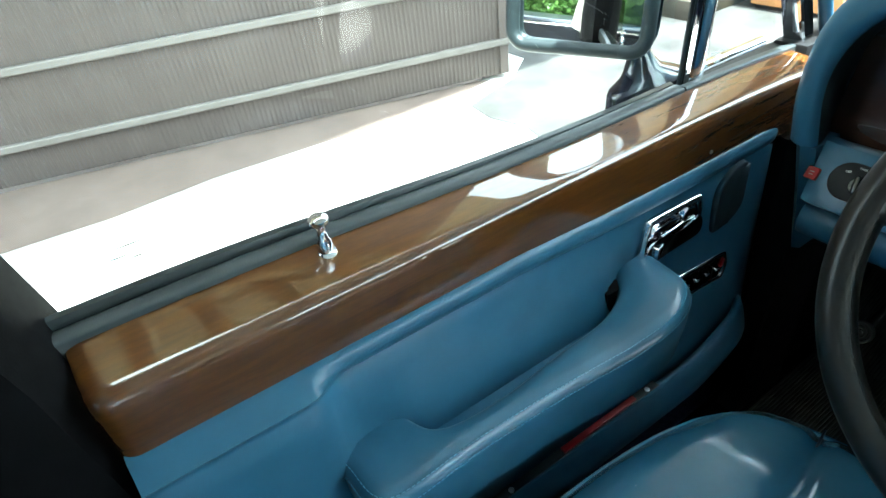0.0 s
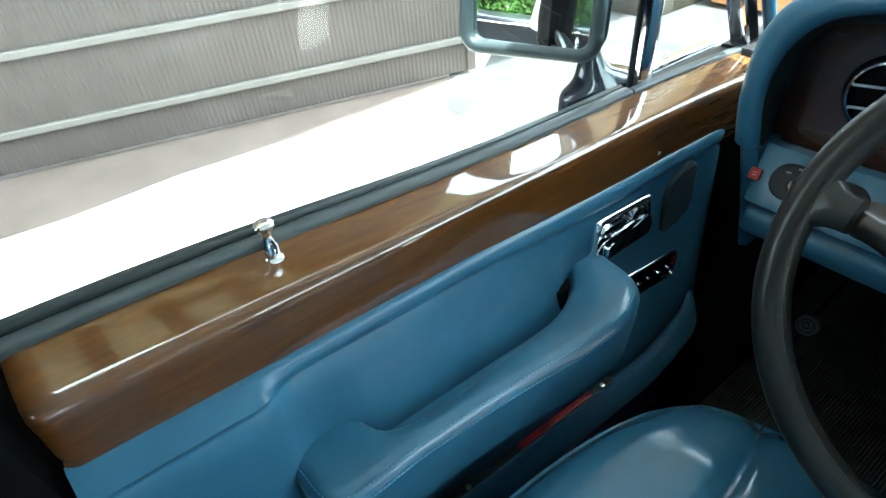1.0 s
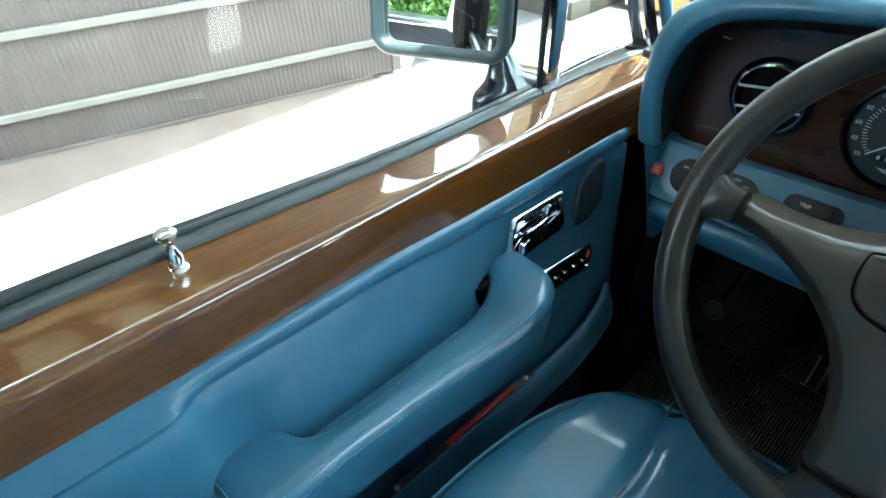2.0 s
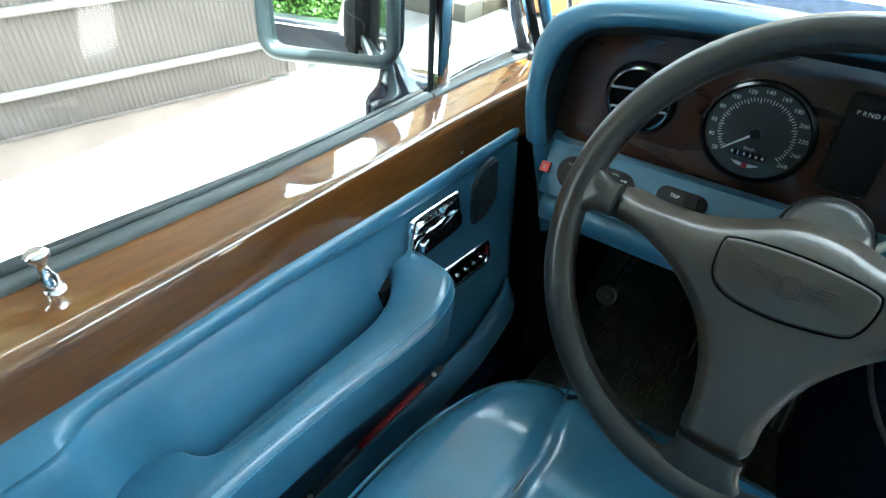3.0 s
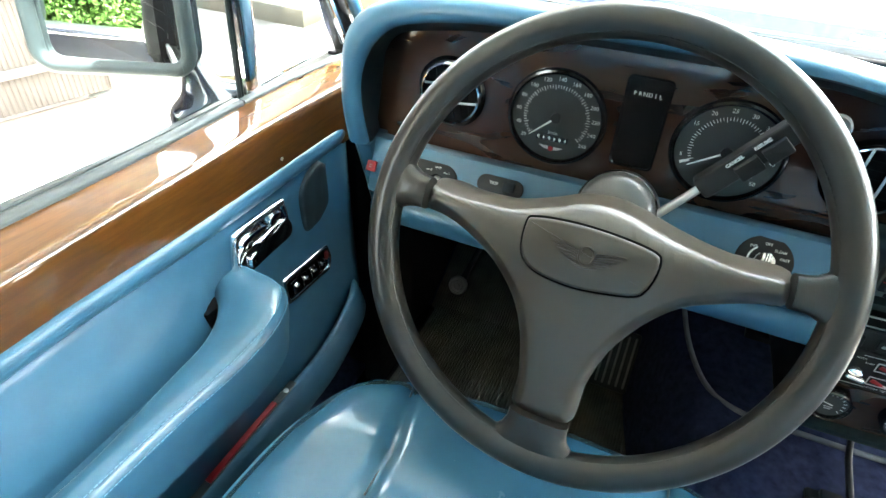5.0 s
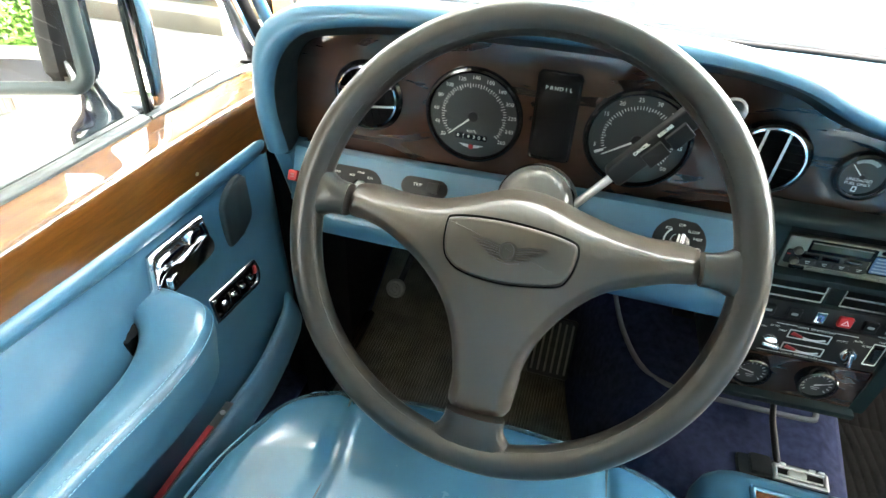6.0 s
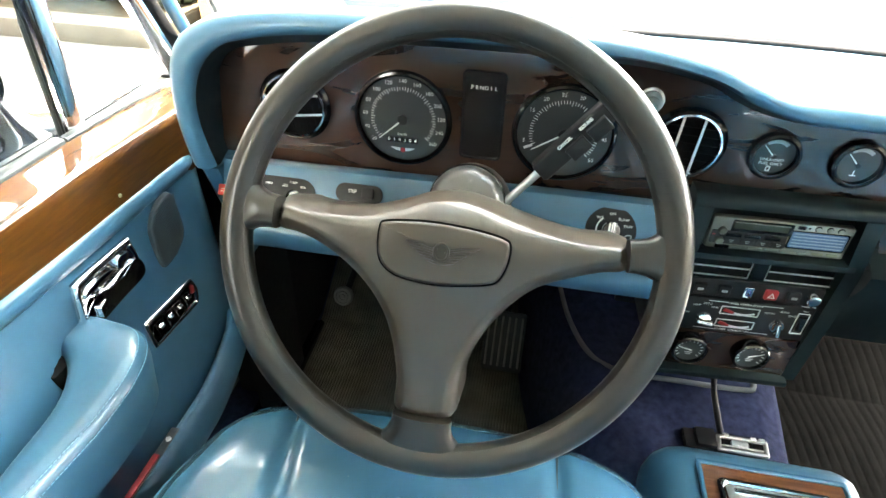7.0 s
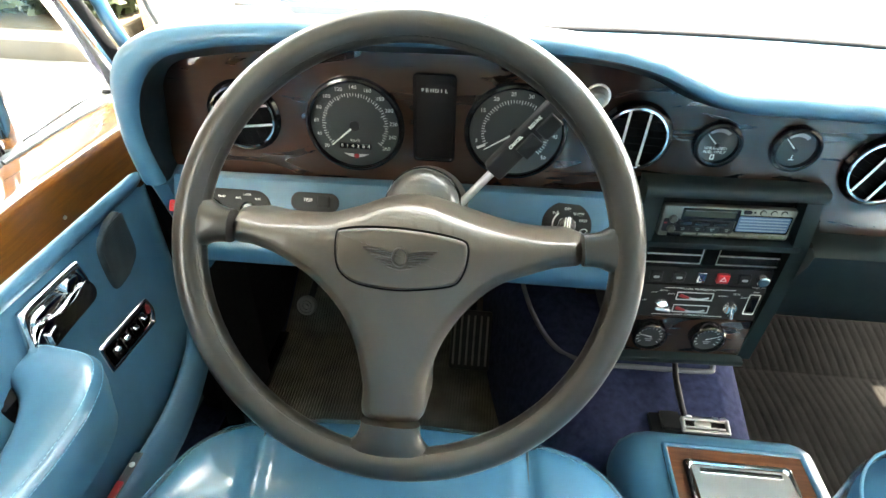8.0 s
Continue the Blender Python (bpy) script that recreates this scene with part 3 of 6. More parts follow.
def pane(y0, y1, f0, f1, name, z0=0.93, z1=1.38):
    rows = []
    for t in np.linspace(0, 1, 12):
        z = z0 + (z1 - z0) * t
        x = -0.434 + 0.03 * t ** 1.6
        rows.append([(x + 0.25 * shift(y), y, z) for y in np.linspace(y0 + f0 * t, y1 + f1 * t, 6)])
    p = part(name, grid(rows), GLASS, door, "clear side glass")
    p.visible_shadow = False
    return p


main_pane = pane(-0.56, 0.078, 0, 0, "window_pane")
pane(0.10, 0.310, 0.0, -0.234, "quarter_pane")
BARS = [(-0.04, 0.948), (0.0, 0.97), (0.35, 1.11), (0.7, 1.25), (1.0, 1.38)]


def bar_pts(y, lean, dx=0.0):
    return [(-0.434 + dx + 0.03 * max(t, 0.0) ** 1.6 + 0.25 * shift(y), y + lean * t, z) for t, z in BARS]


def blade(pts, w, d):
    """An upright flat bar: w along y, d along x."""
    return grid([[(x - d / 2, y - w / 2, z), (x + d * 0.3, y - w / 2, z), (x + d / 2, y - w / 4, z), (x + d / 2, y + w / 4, z), (x + d * 0.3, y + w / 2, z), (x - d / 2, y + w / 2, z)] for x, y, z in spline(pts, 4)], closed_v=True, caps=True)


part("division_bar", blade(bar_pts(0.115, 0.0, 0.010), 0.026, 0.014), CHROME, door, "chrome bar between the two panes")
part("bar_channel", tube(spline(bar_pts(0.1000, 0.0, 0.004), 4), 0.0026, 8), RUBBER, door, "black channel of the sliding glass")
part("pillar_seal", blade(bar_pts(0.331, -0.234, 0.010), 0.030, 0.018), MATT_BLACK, door, "black rubber seal beside the windscreen pillar")
part("front_frame", blade(bar_pts(0.3095, -0.234, 0.012), 0.0125, 0.022), CHROME, door, "slim chrome frame at the windscreen pillar")
part("rear_frame", blade(bar_pts(-0.565, -0.02, 0.006), 0.03, 0.03), BLACK_PLASTIC, door, "black window frame")
part("top_frame", tube([(-0.404, -0.58, 1.378), (-0.402, 0.08, 1.378)], 0.012), CHROME, door)

# etched marks on the glass, seen from behind
ETCH = principled("etched_mark", (0.42, 0.43, 0.43), 0.7)
PG = frame_at((-0.4315, -0.475, 1.012), (0, -1, 0), (0, 0, 1))
marks = [box(x, x + w, z, z + 0.0013, 0.001, 0.0012, m=PG) for x, z, w in ((-0.012, 0.0062, 0.016), (-0.010, -0.004, 0.008), (-0.005, -0.009, 0.004), (0.0, -0.0005, 0.010))]
mark = part("etched_mark", join(*marks), ETCH, main_pane)
lettering("E", 0.0062, PG @ Matrix.Scale(-1, 4, (1, 0, 0)), ETCH, main_pane, 0.020, 0.0045, 0.0011)
PQ = frame_at((-0.4280, 0.150, 0.972), (0, -1, 0), (0, 0, 1))
part("etched_mark", join(*[box(x, x + w, z, z + 0.0010, -0.0002, 0.0006, m=PQ) for x, z, w in ((-0.014, 0.008, 0.02), (-0.012, 0.004, 0.012), (-0.010, 0.0, 0.016), (-0.012, -0.004, 0.008))]), ETCH, door)

# lock button
lk = frame_at((-0.399, -0.352, 0.9690), (1, 0, 0), (0, 1, 0))
part("lock_button", lathe([(0.0095, 0), (0.0095, 0.0012), (0.0075, 0.0025), (0.0062, 0.004), (0.0062, 0.013), (0.0042, 0.017), (0.0034, 0.022), (0.0048, 0.026), (0.0075, 0.029), (0.0078, 0.032), (0.0055, 0.0345), (0.0, 0.0355)], lk, 20), CHROME, door, "chrome lock button")


# leather panel
def swell(y, z):
    return 0.016 * (1 - step(-0.41, -0.375, y)) * (1 - step(0.855, 0.872, z))


def lift(y):
    """The rolled upper edge of the leather falls gently towards the front."""
    return float(np.interp(y, (-0.53, -0.2, -0.1, 0.03, 0.2, 0.3), (0.030, 0.029, 0.023, 0.018, 0.012, 0.009)))


prof = [(-0.404, 0.868), (-0.394, 0.8705), (-0.384, 0.8765), (-0.3685, 0.8780), (-0.3640, 0.8765), (-0.3605, 0.8725), (-0.3588, 0.866), (-0.3598, 0.8595), (-0.3650, 0.8545), (-0.3640, 0.8515), (-0.3616, 0.8480), (-0.3608, 0.835), (-0.3598, 0.82), (-0.3588, 0.80), (-0.358, 0.785), (-0.357, 0.74), (-0.355, 0.68), (-0.350, 0.60), (-0.352, 0.57), (-0.360, 0.552), (-0.41, 0.552)]
rows = []
for y in np.linspace(-0.53, 0.300, 80):
    scoop = step(-0.36, -0.32, y) * (1 - step(-0.10, -0.065, y))
    rows.append([(x + 0.3 * shift(y) - 0.045 * step(0.18, 0.30, y) ** 1.5 * (1 if x > -0.40 else 0) + (swell(y, z) if x > -0.40 else 0) + scoop * (0.017 * step(0.845, 0.785, z) * step(0.60, 0.70, z) if x > -0.40 else 0), y, z + lift(y) * step(0.80, 0.848, z)) for x, z in prof])
part("panel", grid(rows, closed_v=True, caps=True), BLUE, door, "blue leather door panel", 60)

# armrest: plan outline at its top, joined to the panel at both ends
arm = spline([(-0.372, -0.400), (-0.335, -0.4035), (-0.303, -0.398), (-0.290, -0.375), (-0.2895, -0.30), (-0.286, -0.21), (-0.278, -0.12), (-0.275, -0.082), (-0.281, -0.050),
              (-0.299, -0.027), (-0.330, -0.019), (-0.372, -0.020), (-0.372, -0.06), (-0.356, -0.070), (-0.340, -0.088), (-0.330, -0.12), (-0.326, -0.18), (-0.320, -0.25), (-0.322, -0.30), (-0.331, -0.322), (-0.350, -0.332), (-0.372, -0.334)], 6, True)
AT = 0.810


def arm_z(y):
    return AT + 0.014 * step(-0.14, -0.04, y) - 0.006 * step(-0.30, -0.40, y)


def arm_mesh(rings):
    rows = []
    for d, z in rings:
        rows.append([(p.x, p.y, arm_z(p.y) + z) for p in offset([(q.x, q.y) for q in arm], d)])
    bm = grid(rows, closed_v=True)
    bm.verts.ensure_lookup_table()
    n = len(arm)
    for base in (0, (len(rings) - 1) * n):
        loop = [bm.edges.get((bm.verts[base + k], bm.verts[base + (k + 1) % n])) for k in range(n)]
        bmesh.ops.triangle_fill(bm, use_beauty=True, use_dissolve=False, edges=loop)
    return bm


rings = [(0.005, -0.075), (0.003, -0.055), (0.0, -0.030), (0.0, -0.014), (0.0007, -0.0095), (0.0022, -0.0055), (0.0042, -0.0025), (0.0066, -0.0006), (0.009, 0.0003), (0.0120, 0.0013), (0.0150, 0.0019)]
arm_part = part("armrest", arm_mesh(rings), ARM_LEATHER, door, "stitched blue leather armrest", 60)
part("grip_slot", box(-0.3655, -0.3455, -0.094, -0.066, 0.785, 0.8125, 0.002), MATT_BLACK, door, "dark slot at the end of the grip")
part("grip_floor", box(-0.375, -0.318, -0.36, -0.07, 0.765, 0.784, 0.004), BLUE, door)


def stitches(path, length, gap, r, lift=(0, 0, 0)):
    """Short threads along a path of points."""
    bms = []
    walked, nxt = 0.0, 0.0
    for a, b in zip(path, path[1:]):
        seg = (b - a).length
        while nxt < walked + seg:
            p = a + (b - a) * ((nxt - walked) / seg)
            d = (b - a).normalized() * (length / 2)
            bms.append(tube([p - d + Vector(lift), p + d + Vector(lift)], r, 4))
            nxt += length + gap
        walked += seg
    return join(*bms)


inner = offset([(q.x, q.y) for q in arm], 0.0052)
outer_edge = offset([(q.x, q.y) for q in arm], -0.0003)
path = [Vector((p.x, p.y, arm_z(p.y) - 0.0010)) for p in inner[3:68]]
part("stitching", stitches(path, 0.0030, 0.0016, 0.00045), THREAD, arm_part)
path = [Vector((p.x, p.y, arm_z(p.y) - 0.0105)) for p in outer_edge[3:68]]
part("stitching", stitches(path, 0.0030, 0.0016, 0.00045), THREAD, arm_part)

# map pocket along the foot of the door
pk = spline([(-0.338, -0.56), (-0.338, -0.35), (-0.338, -0.1), (-0.338, 0.08), (-0.340, 0.15), (-0.347, 0.183), (-0.362, 0.203), (-0.40, 0.212)], 8)
pr = [(-0.006, 0.598), (-0.003, 0.6005), (0.001, 0.6005), (0.004, 0.5975), (0.009, 0.585), (0.014, 0.566), (0.0165, 0.553), (0.014, 0.547), (0.004, 0.5445), (-0.012, 0.544), (-0.008, 0.57)]
rows = []
for i, p in enumerate(pk):
    d = (pk[min(i + 1, len(pk) - 1)] - pk[max(i - 1, 0)]).normalized()
    nrm = Vector((d.y, -d.x, 0))
    up = 0.034 * step(0.06, 0.20, p.y)
    rows.append([(p.x + nrm.x * a, p.y + nrm.y * a, z + up) for a, z in pr])
part("map_pocket", grid(rows, closed_v=True, caps=True), BLUE, door, "blue leather map pocket", 50)
part("pocket_strip", box(-0.3475, -0.3365, -0.27, 0.012, 0.590, 0.6015, 0.001), STRIP, door, "grey strip along the pocket edge")
part("warning_lens", box(-0.3455, -0.3375, -0.155, -0.03, 0.6016, 0.6055, 0.001), RED, door, "red warning lamp lens")
for y in (-0.235, -0.006):
    part("strip_screw", lathe([(0.0035, 0), (0.0035, 0.0012), (0.0, 0.002)], frame_at((-0.341, y, 0.6016), (1, 0, 0), (0, 1, 0)), 12), SATIN, door)

# inner handle
HN = frame_at((-0.3592, 0.012, 0.842), (0.0, 1, -0.012), (0.0, 0.012, 1)) @ Matrix.Diagonal((1.05, 1.08, 1, 1))
bez_out = [(p.x, p.y) for p in spline([(0.043, 0.020), (0.038, 0.0235), (0.0, 0.0245), (-0.034, 0.0245), (-0.041, 0.021), (-0.045, 0.0), (-0.0475, -0.019), (-0.044, -0.0245), (0.0, -0.0255), (0.038, -0.0245), (0.045, -0.020), (0.047, 0.002)], 4, True)]
bez_in = [(p.x, p.y) for p in spline([(0.036, 0.0145), (0.033, 0.0165), (0.0, 0.0175), (-0.029, 0.0175), (-0.034, 0.0145), (-0.037, 0.0), (-0.0385, -0.012), (-0.036, -0.0150), (0.0, -0.0155), (0.033, -0.0150), (0.038, -0.0125), (0.0395, 0.001)], 4, True)]
handle = part("handle", ring(bez_out, bez_in, 0.0068, HN, 0.0030), CHROME, door, "chrome handle bezel", 60)
bowl = [[HN @ Vector((a_ * 0.040, b_ * 0.018, 0.0008 + 0.0045 * max(abs(a_) ** 4, abs(b_) ** 2.5))) for a_ in np.linspace(-1, 1, 25)] for b_ in np.linspace(-1, 1, 13)]
part("recess", grid(bowl), CHROME, handle, "polished chrome recess", 60)
lever = part("lever", slab([(p.x, p.y) for p in spline([(0.041, -0.007), (0.036, -0.0035), (0.018, -0.0085), (-0.004, -0.0095), (-0.015, -0.004), (-0.029, -0.006), (-0.0365, -0.0135), (-0.034, -0.0215), (-0.020, -0.0225), (-0.006, -0.0215), (0.015, -0.0205), (0.039, -0.0195), (0.043, -0.0145)], 4, True)][::-1], 0.0046, HN @ Matrix.Translation((0, 0, 0.0042)), 0.0044), CHROME, handle, "chrome pull lever", 60)
part("thumb", slab(rounded(0.015, 0.0125, 0.002), 0.0045, HN @ Matrix.Translation((-0.0225, -0.0148, 0.0072)) @ Matrix.Rotation(0.28, 4, 'Y'), 0.0018), CHROME, lever)
part("catch", slab([(p.x, p.y) for p in spline([(0.034, 0.013), (0.022, 0.0145), (0.016, 0.006), (0.021, -0.001), (0.031, 0.002), (0.036, 0.008)], 4, True)], 0.0040, HN @ Matrix.Translation((0, 0, 0.0012)), 0.0018), CHROME, handle)
part("inner_pull", slab([(p.x, p.y) for p in spline([(-0.028, 0.008), (-0.030, 0.001), (-0.016, -0.002), (0.002, 0.001), (0.012, 0.006), (0.004, 0.010), (-0.014, 0.0105)], 4, True)], 0.0032, HN @ Matrix.Translation((0, 0, 0.0010)), 0.0014), CHROME, handle)

# switch plate
SW = frame_at((-0.3590, 0.088, 0.7305), (0.0, 1, -0.07), (0, 0.07, 1))
sw_out = [(p.x, p.y) for p in spline([(0.047, 0.017), (0.040, 0.0215), (0.0, 0.022), (-0.046, 0.0225), (-0.053, 0.019), (-0.051, 0.004), (-0.047, -0.016), (-0.042, -0.0205), (0.0, -0.021), (0.042, -0.0215), (0.050, -0.018), (0.053, 0.0)], 4, True)]
sw = part("switch_plate", ring(sw_out, [(x * 0.885, y * 0.72) for x, y in sw_out], 0.006, SW, 0.002), CHROME, door, "chrome switch plate", 60)
part("plate", slab([(x * 0.9, y * 0.74) for x, y in sw_out][::-1], 0.0030, SW), GLOSS_BLACK, sw)
for k in range(4):
    base = SW @ Matrix.Translation((-0.031 + k * 0.0195, -0.001, 0.0028))
    knob = part("switch", slab(rounded(0.0125, 0.020, 0.002), 0.0035, base @ Matrix.Rotation(-0.25, 4, 'X'), 0.0012), GLOSS_BLACK, sw, "black window switch")
    part("switch_tip", slab(rounded(0.0085, 0.0042, 0.0015), 0.0042, base @ Matrix.Translation((0.001, 0.0045, 0.0024)) @ Matrix.Rotation(0.35, 4, 'X'), 0.0014), CHROME, knob, "chrome tip")
part("lock_switch", slab(rounded(0.006, 0.012, 0.0015), 0.003, SW @ Matrix.Translation((0.0425, 0.006, 0.0028)), 0.001), RED, sw, "small red switch")

# speaker grille
SP = frame_at((-0.3655, 0.1235, 0.831), (0, 1, 0), (0.0, 0, 1))
sp_out = spline([(0.026, 0.036), (0.031, 0.006), (0.030, -0.022), (0.014, -0.036), (-0.010, -0.042), (-0.024, -0.038), (-0.028, -0.012), (-0.025, 0.018), (-0.008, 0.034), (0.012, 0.041)], 5, True)[::-1]
GRILLE = surface("speaker_cloth", (0.02, 0.03, 0.035), (0.035, 0.05, 0.06), 60, 0.8, 0, 0, 0.2, 0.5, 1200, 0.05)
spk = part("speaker_grille", slab([(p.x, p.y) for p in sp_out], 0.007, SP, 0.003), GRILLE, door, "dark ribbed speaker grille")
for k in range(30):
    z = -0.037 + k * 0.0025
    lo = -0.0235 + max(0.0, z - 0.016) * 0.9
    hi = 0.0275 - max(0.0, -0.020 - z) * 1.25
    part("rib", box(lo, hi, z - 0.0005, z + 0.0005, 0.0068, 0.0078, m=SP), GRILLE, spk)

# ---- door mirror ----
mir = thing("door_mirror", (-0.47, 0.05, 0.95), "dark car door mirror on a curved stalk reflecting greenery", "mirror")
MA = radians(25)
mx = Vector((math.cos(MA), math.sin(MA), 0))
mz = Vector((math.sin(MA), -math.cos(MA), 0.15)).normalized()
my = mz.cross(mx)
MM = frame_at((-0.513, 0.022, 1.055), mx, my)
RIMM = surface("mirror_rim", (0.017, 0.024, 0.026), (0.022, 0.030, 0.032), 12, 0.42, 0, 0.0, 0.3, 0, 0, 0.06)
rim_pts = [MM @ Vector((a, b, 0.004)) for a, b in rounded(0.152, 0.100, 0.018)]
part("housing", tube(rim_pts, 0.008, 12, closed=True, up=mz), RIMM, mir, "rounded grey mirror rim", 80)
part("shell", slab([(a, b) for a, b in rounded(0.132, 0.088, 0.018)][::-1], 0.020, MM @ Matrix.Rotation(math.pi, 4, 'Y'), 0.016), PAINT, mir)
rows = []
for b in np.linspace(-0.047, 0.047, 16):
    rows.append([MM @ Vector((a, b, 0.008 - ((a - 0.062) ** 2 + (b - 0.0094) ** 2) / (2 * 1.2))) for a in np.linspace(-0.073, 0.073, 24)])
part("mirror_glass", grid(rows), MIRROR, mir, "silvered convex mirror glass", 80)
rows = []
for z, yc, hy, xc, hx in ((0.925, 0.090, 0.075, -0.476, 0.024), (0.948, 0.090, 0.074, -0.476, 0.024), (0.953, 0.090, 0.070, -0.476, 0.023), (0.957, 0.089, 0.060, -0.476, 0.021), (0.963, 0.087, 0.046, -0.476, 0.019),
                          (0.971, 0.078, 0.030, -0.477, 0.0150), (0.982, 0.074, 0.021, -0.478, 0.0125), (1.0, 0.070, 0.0145, -0.482, 0.0100), (1.03, 0.066, 0.0135, -0.487, 0.0095), (1.06, 0.063, 0.0135, -0.492, 0.0095), (1.08, 0.060, 0.0135, -0.496, 0.0095)):
    rows.append([(xc + hx * math.copysign(abs(math.cos(a)) ** 0.8, math.cos(a)), yc + 0.012 + 0.86 * hy * math.sin(a), z) for a in np.linspace(0, math.tau, 24, endpoint=False)])
part("stalk", grid(rows, closed_v=True, caps=True), PAINT, mir, "polished dark curved foot", 60)

# ---- dashboard ----
dash = thing("dashboard", (XC, 0.4, 0.6), "blue leather dashboard with dark walnut facia and round instruments", "dashboard")
FY = 0.212                                           # face of the walnut facia


# leather hood: outer edge, inner edge of the lip, and its root on the facia
HOOD = [((-0.3285, 0.166, 0.904), (-0.300, 0.163, 0.905), (-0.310, 0.212, 0.893)), ((-0.334, 0.164, 0.956), (-0.306, 0.158, 0.955), (-0.318, 0.212, 0.945)),
        ((-0.328, 0.161, 1.012), (-0.303, 0.156, 0.992), (-0.311, 0.212, 0.975)), ((-0.315, 0.159, 1.044), (-0.288, 0.155, 1.026), (-0.298, 0.212, 1.010)),
        ((-0.294, 0.157, 1.063), (-0.262, 0.154, 1.050), (-0.280, 0.212, 1.028)), ((-0.258, 0.155, 1.078), (-0.230, 0.153, 1.060), (-0.246, 0.212, 1.036)),
        ((-0.19, 0.153, 1.088), (-0.18, 0.152, 1.068), (-0.19, 0.212, 1.044)), ((-0.1, 0.152, 1.092), (-0.1, 0.151, 1.073), (-0.1, 0.212, 1.049)),
        ((0.0, 0.152, 1.092), (0.0, 0.151, 1.075), (0.0, 0.212, 1.051)), ((0.1, 0.152, 1.090), (0.1, 0.151, 1.074), (0.1, 0.212, 1.051)),
        ((0.165, 0.153, 1.084), (0.16, 0.152, 1.071), (0.17, 0.212, 1.048)), ((0.215, 0.154, 1.074), (0.212, 0.153, 1.060), (0.225, 0.212, 1.037)),
        ((0.254, 0.155, 1.059), (0.258, 0.154, 1.040), (0.26, 0.212, 1.021)), ((0.29, 0.156, 1.048), (0.30, 0.155, 1.029), (0.303, 0.212, 1.009)),
        ((0.34, 0.156, 1.046), (0.343, 0.155, 1.027), (0.35, 0.212, 1.006)), ((0.42, 0.156, 1.044), (0.42, 0.155, 1.026), (0.42, 0.212, 1.004)),
        ((0.6, 0.157, 1.042), (0.6, 0.156, 1.024), (0.6, 0.212, 1.002)), ((1.0, 0.17, 1.03), (0.99, 0.17, 1.012), (0.99, 0.212, 0.997))]
edge, inn, root = (spline([r[k] for r in HOOD], 6) for k in range(3))
BACK = Vector((0, 1, 0))
rows = []
for o, i, f in zip(edge, inn, root):
    out = o - i
    out.y = 0
    out.normalize()
    up = max(0.0, out.z)
    row = [f + BACK * 0.02, f, f.lerp(i, 0.5), f.lerp(i, 0.85), i + BACK * 0.002, i - BACK * 0.005 + out * 0.002, i.lerp(o, 0.35) - BACK * 0.0105, i.lerp(o, 0.7) - BACK * 0.0095, o - BACK * 0.003, o + out * 0.003 + BACK * 0.008]
    for dy, lift, g in ((0.03, 0.002, 0.01), (0.06, 0.001, 0.07), (0.12, 0, 0.24), (0.20, 0, 0.45), (0.30, 0, 0.69), (0.42, 0, 0.93), (0.50, 0, 1.0)):
        p = o + BACK * dy
        p.z += (lift - max(0.0, o.z - 0.962) * g) * step(0.0, 0.7, up)
        p.x = o.x + out.x * 0.004
        p.y = min(p.y, 0.655 - 0.13 * ((p.x - XC) / 0.8) ** 2)
        row.append(p)
    rows.append(row)
part("hood", grid([r[4:] for r in rows]), BLUE, dash, "padded blue leather hood and top", 70)
# inner face of the hood, darker than its outside
part("hood_inner", grid([r[:5] for r in rows]), INNER_LEATHER, dash, "dark inner face of the hood", 70)

# walnut facia between the hood and the lower panel
fx, fz = [p.x for p in root], [p.z for p in root]
rows = []
for x in np.linspace(-0.331, 0.99, 90):
    zt = float(np.interp(x, fx, fz)) + 0.006
    zb = 0.885 + 0.020 * step(-0.3, 0.2, x) - 0.045 * step(0.44, 0.46, x)
    rows.append([(x, FY, zb + (max(zt, zb + 0.004) - zb) * k / 6) for k in range(7)])
facia = part("facia", grid(rows), FACIA_WOOD, dash, "dark lacquered walnut facia", 50)

FM = frame_at((0, FY, 0), (1, 0, 0), (0, 0, 1))       # x right, y up, z towards the driver


def at(x, z, d=0.0):
    return FM @ Matrix.Translation((x, z, d))


def instrument(name, x, z, r, label, depth=0.006):
    g = part(name, lathe([(r + 0.004, 0.0), (r + 0.0045, 0.003), (r + 0.003, depth), (r + 0.0005, depth + 0.001), (r - 0.001, depth - 0.001), (r - 0.0015, 0.001)], at(x, z), 56, False), GLOSS_BLACK, dash, label, 35)
    part("chrome_ring", lathe([(r - 0.0006, depth - 0.001), (r - 0.0003, depth + 0.0006), (r - 0.0018, depth + 0.0002), (r - 0.002, depth - 0.002)], at(x, z), 56, False), DARK_METAL, g)
    part("dial", disc(r - 0.0012, at(x, z), 0.0016), DIAL, g)
    cover = part("dial_glass", disc(r - 0.0016, at(x, z), depth - 0.0012), CLEAR, g)
    cover.visible_shadow = False
    return g


def needle(g, x, z, r, angle, tail=0.0, w=0.0011, name="needle"):
    m = at(x, z, 0.0036) @ Matrix.Rotation(angle, 4, 'Z')
    part(name, slab([(-tail, -w), (r * 0.96, -w * 0.5), (r, 0), (r * 0.96, w * 0.5), (-tail, w)], 0.0006, m), WHITE, g)
    part("hub", lathe([(min(0.006, r * 0.15), 0), (min(0.006, r * 0.15), 0.003), (0.0, 0.0035)], at(x, z, 0.0018), 20), BLACK_PLASTIC, g)


